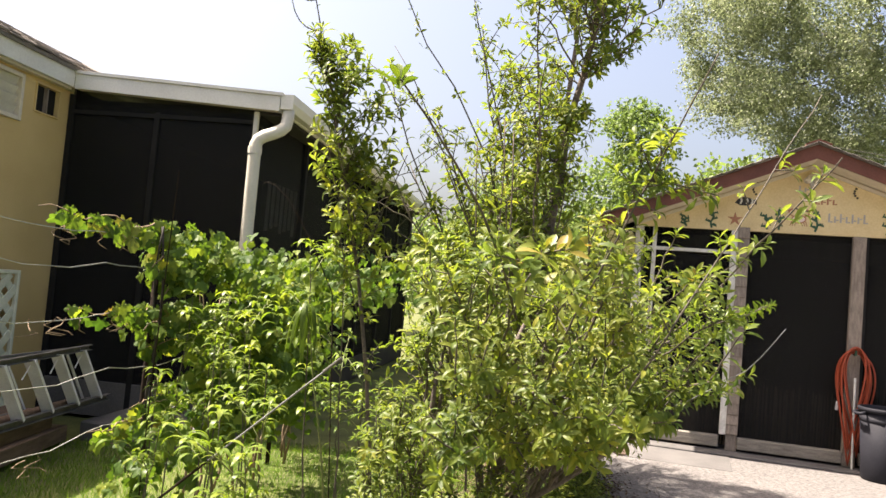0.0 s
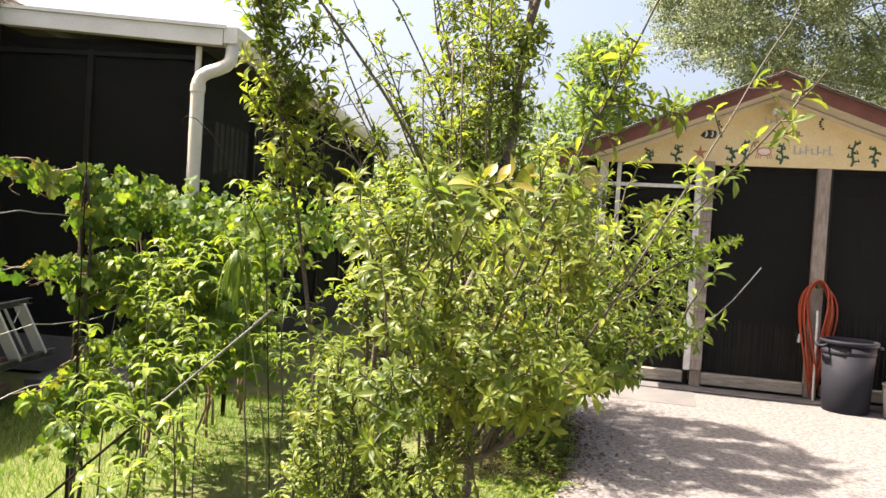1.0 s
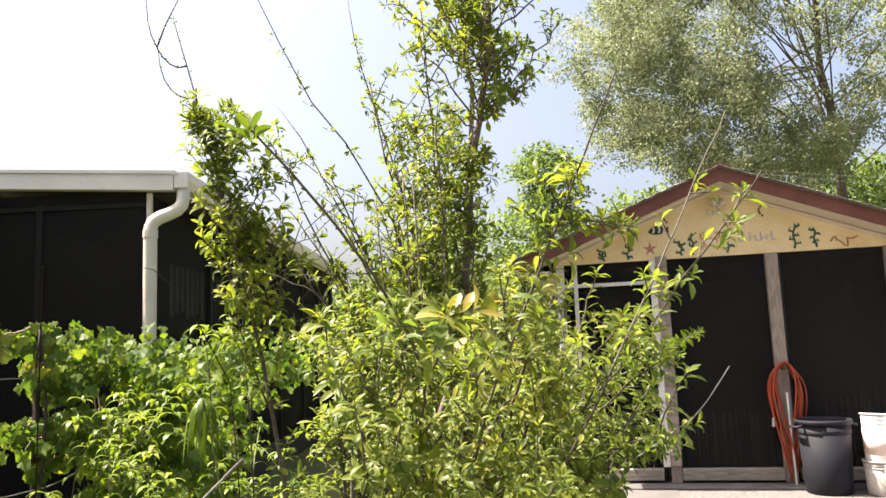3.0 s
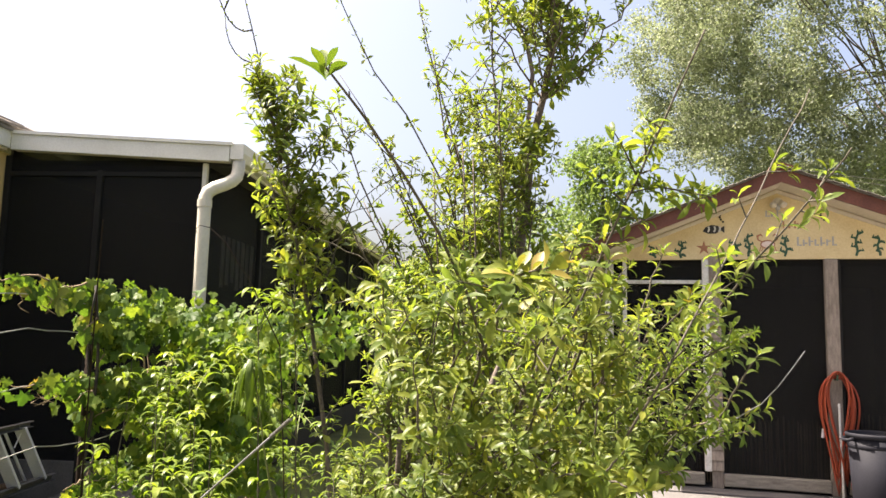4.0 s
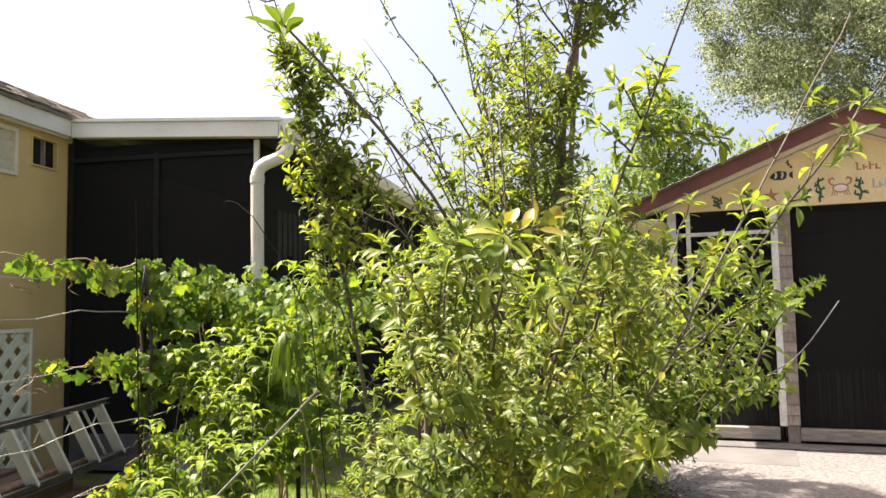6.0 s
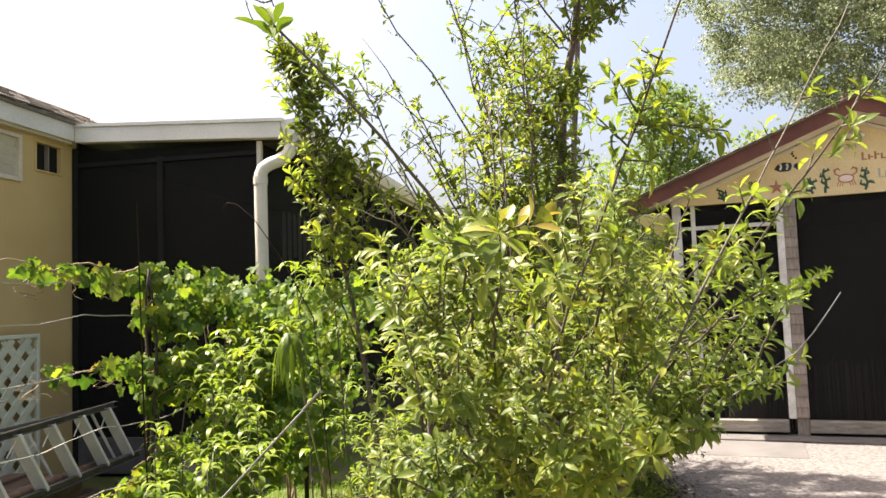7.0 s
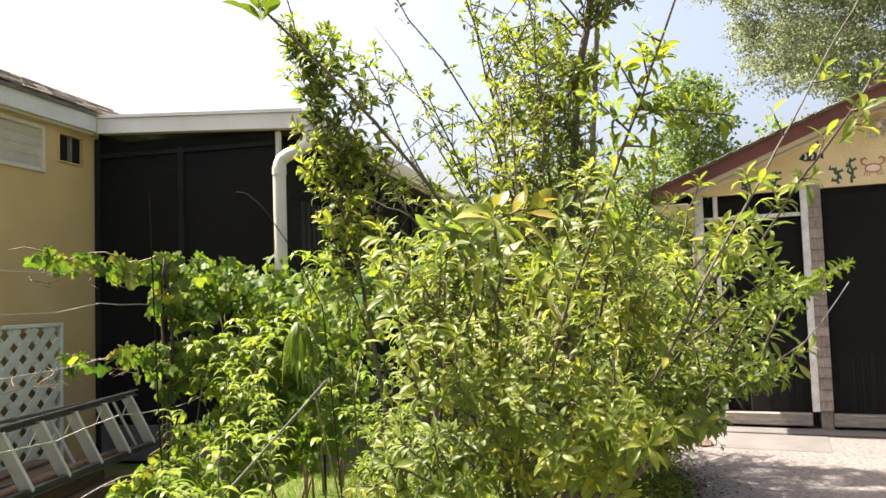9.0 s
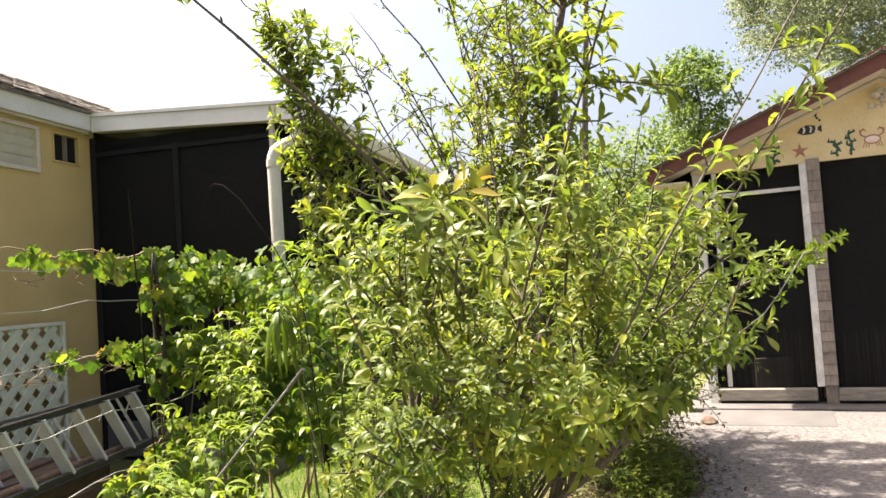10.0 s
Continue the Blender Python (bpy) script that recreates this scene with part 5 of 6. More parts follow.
        for t, n_leaf in tufts:
            p, tan = along(pts, t)
            d = (tan * 0.5 + rvec(rng)).normalized()
            q = p + d * rnd(rng, 0.02, 0.06)
            tube(tw, [p, p.lerp(q, 0.5), q], [0.002, 0.0018, 0.0012], 4, cap=False)
            sprig(rng, lv, q, d * 0.6 + tan * 0.4 + Vector((0, 0, 0.35)), n_leaf, size * rnd(rng, 0.9, 1.15), 1.1)
        leafy(rng, lv, pts[:9], 0.1, 0.02, 0.042, 4)
    side = bow(rng, (-1.765, -6.19, 1.595), (-1.625, -6.20, 1.57), 0.008, 6, 0.003)
    limb_part(bush, side, 0.0022, 0.0012, M["twig"], "shoot", 5)
    for t in (0.2, 0.35, 0.5, 0.62, 0.72, 0.82, 0.9, 0.99):
        p, tan = along(side, t)
        sprig(rng, lv, p + rvec(rng) * 0.015, Vector((0.4, -0.1, 0.5)) + rvec(rng) * 0.6, 6, 0.043, 1.15)
    for a, b in (((-1.775, -6.18, 1.56), (-1.835, -6.16, 1.63)), ((-1.755, -6.21, 1.63), (-1.715, -6.17, 1.70)), ((-1.76, -6.20, 1.61), (-1.80, -6.22, 1.68))):
        pts = bow(rng, a, b, 0.005, 4, 0.002)
        limb_part(bush, pts, 0.002, 0.0011, M["twig"], "shoot", 5)
        for t in (0.35, 0.6, 0.8, 0.99):
            sprig(rng, lv, along(pts, t)[0] + rvec(rng) * 0.01, pts[-1] - pts[0] + rvec(rng) * 0.05, 6, 0.046, 1.1)
    # yellowing whorls
    for c, n_leaf, size in (((-1.965, -6.40, 1.425), 4, 0.058), ((-1.93, -6.33, 1.405), 5, 0.05), ((-2.02, -6.26, 1.41), 5, 0.046), ((-1.62, -5.97, 1.41), 6, 0.048), ((-1.58, -5.93, 1.37), 4, 0.044), ((-1.52, -5.80, 1.22), 5, 0.04), ((-2.26, -5.95, 1.24), 5, 0.046), ((-1.46, -5.78, 1.17), 4, 0.04)):
        sprig(rng, yl, c, (0.15, -0.2, 0.7), n_leaf, size, 1.4)
    # two long-leaved tufts that spread sideways at the top
    for a, b, axis, store in (((-1.98, -6.28, 1.395), (-2.06, -6.35, 1.408), (-0.75, -0.15, 0.35), lv), ((-1.975, -6.34, 1.415), (-1.915, -6.38, 1.428), (0.8, -0.1, 0.45), yl)):
        pts = bow(rng, a, b, 0.004, 4, 0.002)
        limb_part(bush, pts, 0.002, 0.0012, M["twig"], "shoot", 5)
        sprig(rng, store, pts[-1], axis, 6, 0.064, 0.85)
        sprig(rng, store, pts[2], (axis[0] * 0.5, -0.2, 0.8), 4, 0.052, 1.0)
    pts = bow(rng, (-1.63, -5.88, 1.10), (-1.508, -6.04, 1.213), -0.01, 5, 0.003) + [Vector((-1.487, -6.07, 1.247)), Vector((-1.464, -6.09, 1.287)), Vector((-1.449, -6.10, 1.313))]
    limb_part(bush, pts, 0.0014, 0.0008, M["stick"], "bare_twig", 5)
    for t, lean in ((0.02, 0.1), (0.06, -0.3), (0.10, 0.3), (0.15, -0.2), (0.20, 0.4), (0.25, 0.1), (0.30, -0.2), (0.40, 0.5), (0.48, 0.6), (0.55, 0.5), (0.60, 0.7)):
        p, tan = along(pts, t)
        sprig(rng, lv, p + Vector((0.02, -0.01, -0.005)) * lean, tan * 0.6 + Vector((lean, -0.1, 0.1)) + rvec(rng) * 0.4, 5, 0.036)
    low = bow(rng, pts[2], (-1.53, -6.05, 1.165), -0.005, 4, 0.002)
    limb_part(bush, low, 0.0016, 0.0009, M["twig"], "shoot", 5)
    for t in (0.4, 0.7, 0.98):
        sprig(rng, lv, along(low, t)[0], Vector((0.6, -0.2, 0.1)) + rvec(rng) * 0.4, 5, 0.038)
    part("twig", tw, M["twig"], bush, smooth=True)["kind"] = "stuff"
    lv.mesh("foliage", PLUM, M["plum"], bush)
    bl.mesh("whorl", BROAD, M["tuft"], bush, "open whorl of broad fresh leaves")
    yl.mesh("yellow_foliage", BROAD, M["yellow_leaf"], bush, "yellowing orange-tipped leaves")


plum_bush()


# ---- the taller plum tree behind ----
def plum_tree():
    rng = random.Random(202)
    tree = thing("plum_tree", "tall upright young plum tree with leafy shoots", "tree")
    lv, fresh, tw = Leaves(), Leaves(), bmesh.new()
    trunk = [Vector(p) for p in ((-2.02, -4.75, 0.0), (-2.00, -4.76, 0.6), (-1.97, -4.74, 1.2), (-1.945, -4.75, 1.57), (-1.915, -4.76, 1.85), (-1.90, -4.75, 2.05), (-1.86, -4.75, 2.22), (-1.825, -4.76, 2.42), (-1.80, -4.75, 2.70), (-1.78, -4.76, 3.0), (-1.77, -4.75, 3.3))]
    limb_part(tree, trunk, 0.019, 0.009, M["bark"], "trunk", 9)

    def shoot(a, b, r, lift, size, t0=0.25, subs=10, sub_len=(0.07, 0.24), gap=0.022, n_tip=7, mat="bark"):
        pts = bow(rng, a, b, lift, 10, 0.022)
        limb_part(tree, pts, r, 0.0024, M[mat], "limb", 6)
        leafy(rng, lv, pts, t0, gap, size, n_tip)
        for j in range(subs):
            p, tan = along(pts, t0 + (0.98 - t0) * (j + rng.random()) / subs)
            d = (tan * 0.4 + rvec(rng) * 0.95 + Vector((0, 0, 0.1))).normalized()
            if noise.noise(p * 4.2 + Vector((2, 9, 4))) < -0.26:
                continue
            sh = bow(rng, p, p + d * rnd(rng, *sub_len), 0.012, 4, 0.006)
            tube(tw, sh, [0.0026, 0.0023, 0.002, 0.0016, 0.0012], 4, cap=False)
            leafy(rng, lv, sh, 0.15, 0.018, size * rnd(rng, 0.8, 1.1), n_tip)
        return pts
    # leafy side shoots along the leader, thickest near the top
    for z0, z1, count, ln0, ln1 in ((1.15, 1.6, 10, 0.12, 0.26), (1.6, 2.15, 14, 0.08, 0.22), (2.15, 2.7, 36, 0.18, 0.44), (2.7, 3.28, 26, 0.14, 0.32)):
        for j in range(count):
            z = rnd(rng, z0, z1)
            i = next(i for i in range(len(trunk) - 1) if trunk[i].z <= z <= trunk[i + 1].z + 0.1)
            p = trunk[i].lerp(trunk[i + 1], min(1.0, (z - trunk[i].z) / (trunk[i + 1].z - trunk[i].z)))
            a = rng.random() * 6.28
            ln = rnd(rng, ln0, ln1)
            if math.cos(a) > 0.1 and z < 2.1:
                ln *= 0.45
            shoot(p, p + Vector((math.cos(a) * ln * 0.85, math.sin(a) * ln * 0.85, ln * 0.75)), 0.004, -0.02, 0.050, 0.15, 5, (0.04, 0.10))
    # ascending shoots that fan out beside the leader
    for a, b, n_sub in (
            ((-2.00, -4.76, 0.75), (-2.28, -4.70, 2.42), 22), ((-2.00, -4.75, 0.9), (-2.44, -4.75, 2.05), 18), ((-2.00, -4.75, 0.7), (-2.66, -4.78, 2.18), 20),
            ((-1.97, -4.75, 1.1), (-2.06, -4.90, 2.62), 26), ((-1.97, -4.74, 1.1), (-2.12, -4.55, 2.30), 22), ((-2.00, -4.72, 0.9), (-2.30, -4.40, 2.02), 18),
            ((-1.98, -4.74, 1.0), (-2.18, -4.80, 2.05), 18), ((-1.98, -4.74, 1.2), (-2.02, -5.05, 2.12), 16), ((-1.98, -4.74, 0.9), (-2.36, -5.02, 1.82), 16),
            ((-1.97, -4.74, 1.2), (-1.98, -4.40, 2.35), 18), ((-2.00, -4.76, 0.7), (-2.56, -4.55, 1.86), 16), ((-1.98, -4.75, 0.8), (-2.50, -5.00, 1.66), 14),
            ((-1.96, -4.74, 1.0), (-1.66, -4.70, 1.62), 8), ((-1.98, -4.75, 0.7), (-1.56, -4.75, 1.52), 12), ((-1.97, -4.75, 0.8), (-1.42, -4.45, 1.48), 12),
            ((-1.98, -4.74, 0.8), (-2.12, -4.95, 1.72), 16), ((-2.00, -4.75, 0.6), (-2.30, -4.95, 1.55), 14), ((-1.97, -4.74, 1.0), (-1.90, -4.95, 1.75), 14)):
        shoot(a, b, 0.0060, 0.06, 0.045, 0.34, int(1.5 * n_sub))
    # the long limb with fresh leaves that stands out over the driveway
    pts = bow(rng, (-1.965, -4.74, 0.95), (-0.74, -3.32, 1.37), 0.02, 14, 0.012)
    limb_part(tree, pts, 0.008, 0.002, M["bark"], "limb", 7)
    for j in range(34):
        t = 0.60 + 0.40 * (j + rng.random()) / 34
        p, tan = along(pts, min(0.99, t))
        d = (tan * 0.6 + rvec(rng) * 0.9 + Vector((0, 0, 0.1))).normalized()
        q = p + d * rnd(rng, 0.04, 0.15)
        sh = bow(rng, p, q, 0.008, 4, 0.004)
        tube(tw, sh, [0.0026, 0.0022, 0.002, 0.0016, 0.0012], 4, cap=False)
        leafy(rng, fresh, sh, 0.15, 0.02, 0.056, 7)
    # bare stems rising through the middle
    for x, y, top in ((-2.14, -5.02, 1.98), (-2.10, -5.10, 1.92), (-2.02, -5.00, 2.05), (-2.24, -4.95, 1.90)):
        pts = bow(rng, (x + 0.06, y + 0.1, 0.5), (x, y, top), 0.0, 9, 0.018)
        limb_part(tree, pts, 0.0052, 0.0022, M["bark"], "limb", 6)
        for j in range(9):
            p, tan = along(pts, rnd(rng, 0.5, 0.99))
            sprig(rng, lv, p + rvec(rng) * 0.03, tan * 0.5 + rvec(rng), 5, 0.046)
    # thin whips with few small leaves
    for way in (
            ((-2.05, -4.75, 1.2), (-2.2, -4.75, 1.85), (-2.37, -4.75, 2.16), (-2.5, -4.75, 2.33), (-2.62, -4.75, 2.57), (-2.72, -4.75, 2.79), (-2.79, -4.75, 2.97)),
            ((-2.08, -4.72, 1.1), (-2.26, -4.72, 1.6), (-2.39, -4.72, 1.88), (-2.55, -4.72, 2.2), (-2.64, -4.72, 2.33)),
            ((-2.02, -4.78, 1.4), (-2.2, -4.76, 2.1), (-2.30, -4.75, 2.44), (-2.33, -4.75, 2.58), (-2.36, -4.75, 2.80))):
        pts = [Vector(p) for p in way]
        limb_part(tree, pts, 0.0042, 0.0014, M["twig"], "whip", 5)
        for j in range(12):
            p, tan = along(pts, rnd(rng, 0.3, 0.72))
            sprig(rng, lv, p + rvec(rng) * 0.015, tan * 0.4 + rvec(rng), 4, 0.034)
    part("twig", tw, M["twig"], tree, smooth=True)["kind"] = "stuff"
    lv.hollow(-2.78, -2.42, 1.52, 1.86)
    fresh.mesh("fresh_foliage", PLUM, M["peach"], tree, "bright fresh green leaves")
    lv.mesh("foliage", PLUM + BROAD[:1], M["plum"], tree)


plum_tree()


def spire_tree():
    rng = random.Random(303)
    tree = thing("plum_sapling", "slim upright plum sapling with bare whips on top", "tree")
    lv, tw = Leaves(), bmesh.new()
    stem = [Vector(p) for p in ((-2.52, -4.90, 0.0), (-2.54, -4.89, 0.5), (-2.60, -4.86, 0.95), (-2.68, -4.82, 1.35), (-2.77, -4.79, 1.70), (-2.84, -4.77, 1.95), (-2.89, -4.75, 2.15), (-2.93, -4.75, 2.28))]
    limb_part(tree, stem, 0.0095, 0.004, M["bark"], "trunk", 8)
    for j in range(104):
        t = 0.46 + 0.53 * rng.random()
        p, tan = along(stem, t)
        a = rng.random() * 6.28
        ln = rnd(rng, 0.10, 0.30) * (1.75 - 1.25 * t)
        q = p + Vector((0.02 + math.cos(a) * ln * 0.62, math.sin(a) * ln * 0.62, ln * 0.70))
        sh = bow(rng, p, q, -0.01, 5, 0.008)
        limb_part(tree, sh, 0.0024, 0.0012, M["twig"], "shoot", 5)
        leafy(rng, lv, sh, 0.1, 0.019, 0.058, 6)
    # the brighter clump to one side and a second leader
    for a, b, count in (((-2.74, -4.80, 1.5), (-2.86, -4.86, 1.92), 14), ((-2.80, -4.78, 1.75), (-2.66, -4.80, 2.10), 8), ((-2.70, -4.82, 1.40), (-2.52, -4.86, 1.85), 12), ((-2.66, -4.84, 1.2), (-2.78, -4.92, 1.60), 12)):
        pts = bow(rng, a, b, -0.03, 7, 0.012)
        limb_part(tree, pts, 0.004, 0.0018, M["twig"], "shoot", 5)
        for j in range(count):
            p, tan = along(pts, rnd(rng, 0.15, 0.98))
            d = (tan * 0.5 + rvec(rng)).normalized()
            sh = bow(rng, p, p + d * rnd(rng, 0.04, 0.12), 0.01, 3, 0.004)
            tube(tw, sh, [0.002, 0.0018, 0.0015, 0.001], 4, cap=False)
            leafy(rng, lv, sh, 0.15, 0.018, 0.056, 6)
    # stray leaves low on the stem
    for j in range(16):
        p, tan = along(stem, rnd(rng, 0.24, 0.5))
        q = p + (rvec(rng) + Vector((0, 0, 0.5))).normalized() * rnd(rng, 0.04, 0.16)
        tube(tw, bow(rng, p, q, 0.0, 3, 0.004), [0.002, 0.0018, 0.0015, 0.001], 4, cap=False)
        sprig(rng, lv, q, q - p + Vector((0, 0, 0.05)), 6, 0.048)
    for way in (
            ((-2.93, 2.20), (-2.955, 2.38), (-2.985, 2.50), (-3.01, 2.59), (-3.04, 2.70)),
            ((-2.985, 2.50), (-3.02, 2.495), (-3.05, 2.51), (-3.08, 2.54), (-3.10, 2.575), (-3.125, 2.63), (-3.14, 2.69), (-3.155, 2.81), (-3.15, 2.92)),
            ((-3.10, 2.585), (-3.07, 2.67), (-3.025, 2.77), (-3.01, 2.84)),
            ((-2.955, 2.38), (-2.985, 2.372), (-3.02, 2.385), (-3.05, 2.41), (-3.075, 2.45), (-3.09, 2.50), (-3.10, 2.585))):
        pts = [Vector((x, -4.75 + 0.01 * math.sin(9 * z), z)) for x, z in way]
        limb_part(tree, pts, 0.0036, 0.0016, M["twig"], "whip", 5)
        dress(rng, lv, pts, 0.0, 0.016, 0.018, spread=45, sag=0.0, tip=2)
    part("twig", tw, M["twig"], tree, smooth=True)["kind"] = "stuff"
    lv.mesh("foliage", PLUM + BROAD, M["plum"], tree)


spire_tree()


# ---- grape vine on the fence ----
def grape_vine():
    rng = random.Random(404)
    vine = thing("grape_vine", "dense green grape vine covering the wire fence", "vine")
    lv, yl, tw = Leaves(), Leaves(), bmesh.new()
    clumps = []
    for k in range(190):
        y = -4.12 + 2.15 * rng.random()
        top = 1.48 + 0.07 * math.sin(y * 5.0) + (0.10 if y > -2.7 else 0)
        z = top - 0.06 - (top - 0.52) * rng.random() ** 1.2
        if z < 1.0 and y < -3.95 and rng.random() < 0.6:
            continue
        clumps.append((FX + 0.08 + rnd(rng, -0.16, 0.26), y, z))
    for k in range(26):
        y = rnd(rng, -4.34, -3.95)
        clumps.append((FX + rnd(rng, -0.06, 0.14), y, rng.choice((rnd(rng, 1.26, 1.46), rnd(rng, 1.28, 1.45), rnd(rng, 0.98, 1.10)))))
    for k in range(7):
        clumps.append((FX + rnd(rng, 0.0, 0.35), rnd(rng, -4.6, -4.05), rnd(rng, 0.34, 0.66)))
    for k in range(150):
        t = 1.35 * rng.random()
        top = 1.42 - 0.10 * math.sin(min(1.0, t) * math.pi) + 0.14 * min(1.0, t)
        z = top - (top - 0.45) * rng.random() ** 1.2
        if t > 0.5 and z < 1.25 - 0.25 * max(0.0, t - 1.0):
            continue
        clumps.append((-3.72 + 1.05 * t, -4.22 + 1.0 * t ** 0.7 + rnd(rng, -0.22, 0.3), z))
    for c in clumps:
        c = Vector(c)
        if c.y < -3.98 and (0.60 < c.z < 0.98 or 1.12 < c.z < 1.30) and c.x < -3.55:
            continue
        if noise.noise(c * 4.5 + Vector((1, 5, 2))) < -0.16:
            continue
        spread = rnd(rng, 0.09, 0.16)
        for k in range(int(rnd(rng, 20, 30))):
            w = rvec(rng) * spread * rng.random() ** 0.45
            d = Vector((w.x * 3 + 0.15, w.y * 3 - 0.3, -0.75)) + rvec(rng) * 0.7
            lv.add(c + w, d, w * 5 + Vector((0.10, -0.45, 0.7)) + rvec(rng) * 0.55, rnd(rng, 0.030, 0.060))
    # runners along the wires
    for z, y1, n in ((1.515, -5.2, 62), (1.12, -4.95, 48), (0.60, -4.75, 22)):
        pts = [Vector((FX + rnd(rng, -0.02, 0.02), -4.2 + (y1 + 4.2) * i / 14, z + 0.015 * math.sin(i * 1.1) + rnd(rng, -0.008, 0.008))) for i in range(15)]
        limb_part(vine, pts, 0.005, 0.002, M["vine_stem"], "cane", 5)
        for k in range(n):
            t = rng.random() ** 1.5
            p, tan = along(pts, min(0.99, t))
            (yl if rng.random() < 0.13 else lv).add(p + Vector((0, 0, rnd(rng, -0.05, 0.03))), Vector((rnd(rng, -0.5, 0.7), rnd(rng, -0.5, 0.2), -0.8)), Vector((0.75, -0.6, 0.35)) + rvec(rng) * 0.5, rnd(rng, 0.035, 0.085) * (1.1 - 0.5 * t))
    for k in range(13):
        y = rnd(rng, -4.05, -2.0)
        pts = bow(rng, (FX + rnd(rng, -0.05, 0.15), y, 0.0), (FX + rnd(rng, -0.1, 0.2), y + rnd(rng, -0.4, 0.4), rnd(rng, 1.1, 1.5)), 0.0, 8, 0.05)
        limb_part(vine, pts, 0.009, 0.003, M["vine_stem"], "cane", 5)
    # the old twisted trunk on the end post
    for turn, r in ((0.0, 0.010), (2.6, 0.007)):
        pts = [Vector((FX + 0.045 + 0.020 * math.cos(turn + 0.55 * i), -4.335 + 0.022 * math.sin(turn + 0.55 * i) + 0.02 * math.sin(0.31 * i), 0.095 * i)) for i in range(17)]
        limb_part(vine, pts, r, r * 0.6, M["old_vine"], "trunk", 8)
    for k in range(14):
        z = rnd(rng, 0.25, 1.5)
        p = Vector((FX + 0.05, -4.335, z))
        pts = bow(rng, p, p + Vector((rnd(rng, -0.05, 0.10), rnd(rng, -0.16, 0.16), rnd(rng, -0.06, 0.14))), 0.02, 5, 0.01)
        limb_part(vine, pts, 0.0035, 0.0015, M["vine_stem"], "cane", 5)
        for i in range(3):
            (yl if k == 5 else lv).add(along(pts, 0.4 + 0.29 * i)[0], Vector((rnd(rng, -0.5, 0.7), rnd(rng, -0.5, 0.4), -0.8)), Vector((0.75, -0.6, 0.4)) + rvec(rng) * 0.5, rnd(rng, 0.035, 0.062))
    # dry tendrils along the wires
    for k in range(22):
        y = rnd(rng, -5.8, -4.5)
        z = rng.choice((1.10, 1.455, 0.58))
        p = Vector((FX, y, z))
        pts = [p + Vector((0.02 * math.sin(i * 1.4 + k), 0.02 * i * rng.choice((1, -1)) * 0.5, -0.014 * i)) for i in range(6)]
        tube(tw, pts, [0.002] * 5 + [0.001], 4, cap=False)
    part("tendril", tw, M["vine_stem"], vine)["kind"] = "stuff"
    lv.mesh("foliage", GRAPE, M["grape"], vine)
    yl.mesh("yellow_foliage", GRAPE, M["yellow_leaf"], vine, "yellow and brown fading vine leaves")


grape_vine()


# ---- peach seedlings in front of the vine ----
def droop_whorl(rng, lv, p, n, size, rise=0.45):
    """Leaves that spring out all round and arch over."""
    a = rng.random() * 6.28
    for i in range(n):
        a += 2.4 + rnd(rng, -0.3, 0.3)
        up = rise + rnd(rng, -0.35, 0.35)
        out = Vector((math.cos(a), math.sin(a), 0.0))
        lv.add(p + Vector((0, 0, rnd(rng, -0.02, 0.02))), out + Vector((0, 0, up)), Vector((0, 0, 1.0)) - out * up + rvec(rng) * 0.15, size * rnd(rng, 0.6, 1.1))


def seedling(seed, x, y, h, n_side):
    rng = random.Random(seed)
    s = thing("peach_seedling", "slender peach seedling with long drooping leaves", "seedling", "peach seedlings")
    lv = Leaves()
    stem = bow(rng, (x, y, 0.0), (x + rnd(rng, -0.08, 0.08), y + rnd(rng, -0.08, 0.08), h), 0.0, 9, 0.012)
    limb_part(s, stem, 0.0045, 0.0018, M["twig"], "stem", 6)
    droop_whorl(rng, lv, stem[-1], 8, 0.088, 0.7)
    for t in (0.56, 0.66, 0.74, 0.81, 0.87, 0.92, 0.96):
        droop_whorl(rng, lv, along(stem, t)[0], 3, 0.092)
    for j in range(n_side):
        p, tan = along(stem, rnd(rng, 0.62, 0.94))
        a = rng.random() * 6.28
        ln = rnd(rng, 0.08, 0.2)
        sh = bow(rng, p, p + Vector((math.cos(a) * ln, math.sin(a) * ln, ln * 0.8)), 0.02, 4, 0.005)
        limb_part(s, sh, 0.003, 0.0014, M["green_stem"], "side_shoot", 5)
        droop_whorl(rng, lv, sh[-1], 7, 0.085, 0.6)
        droop_whorl(rng, lv, along(sh, 0.5)[0], 3, 0.08)
    lv.mesh("foliage", ARCH, M["peach"], s)


for k, (x, y, h, n_side) in enumerate(((-3.46, -4.95, 0.72, 2), (-3.05, -5.25, 0.84, 3), (-2.92, -5.05, 0.98, 3), (-2.80, -5.40, 0.76, 3), (-3.12, -4.75, 1.02, 3), (-3.30, -4.62, 1.05, 4), (-3.62, -4.60, 0.86, 3), (-2.88, -5.62, 0.66, 3), (-3.50, -4.30, 1.12, 3), (-3.62, -4.40, 1.20, 3), (-3.40, -4.42, 1.22, 4), (-3.16, -4.52, 1.14, 3), (-2.66, -4.86, 1.52, 7), (-2.80, -4.80, 1.46, 5), (-2.72, -4.30, 0.95, 5), (-2.86, -4.10, 0.80, 5), (-2.60, -4.55, 0.78, 4))):
    seedling(500 + k, x, y, h, n_side)


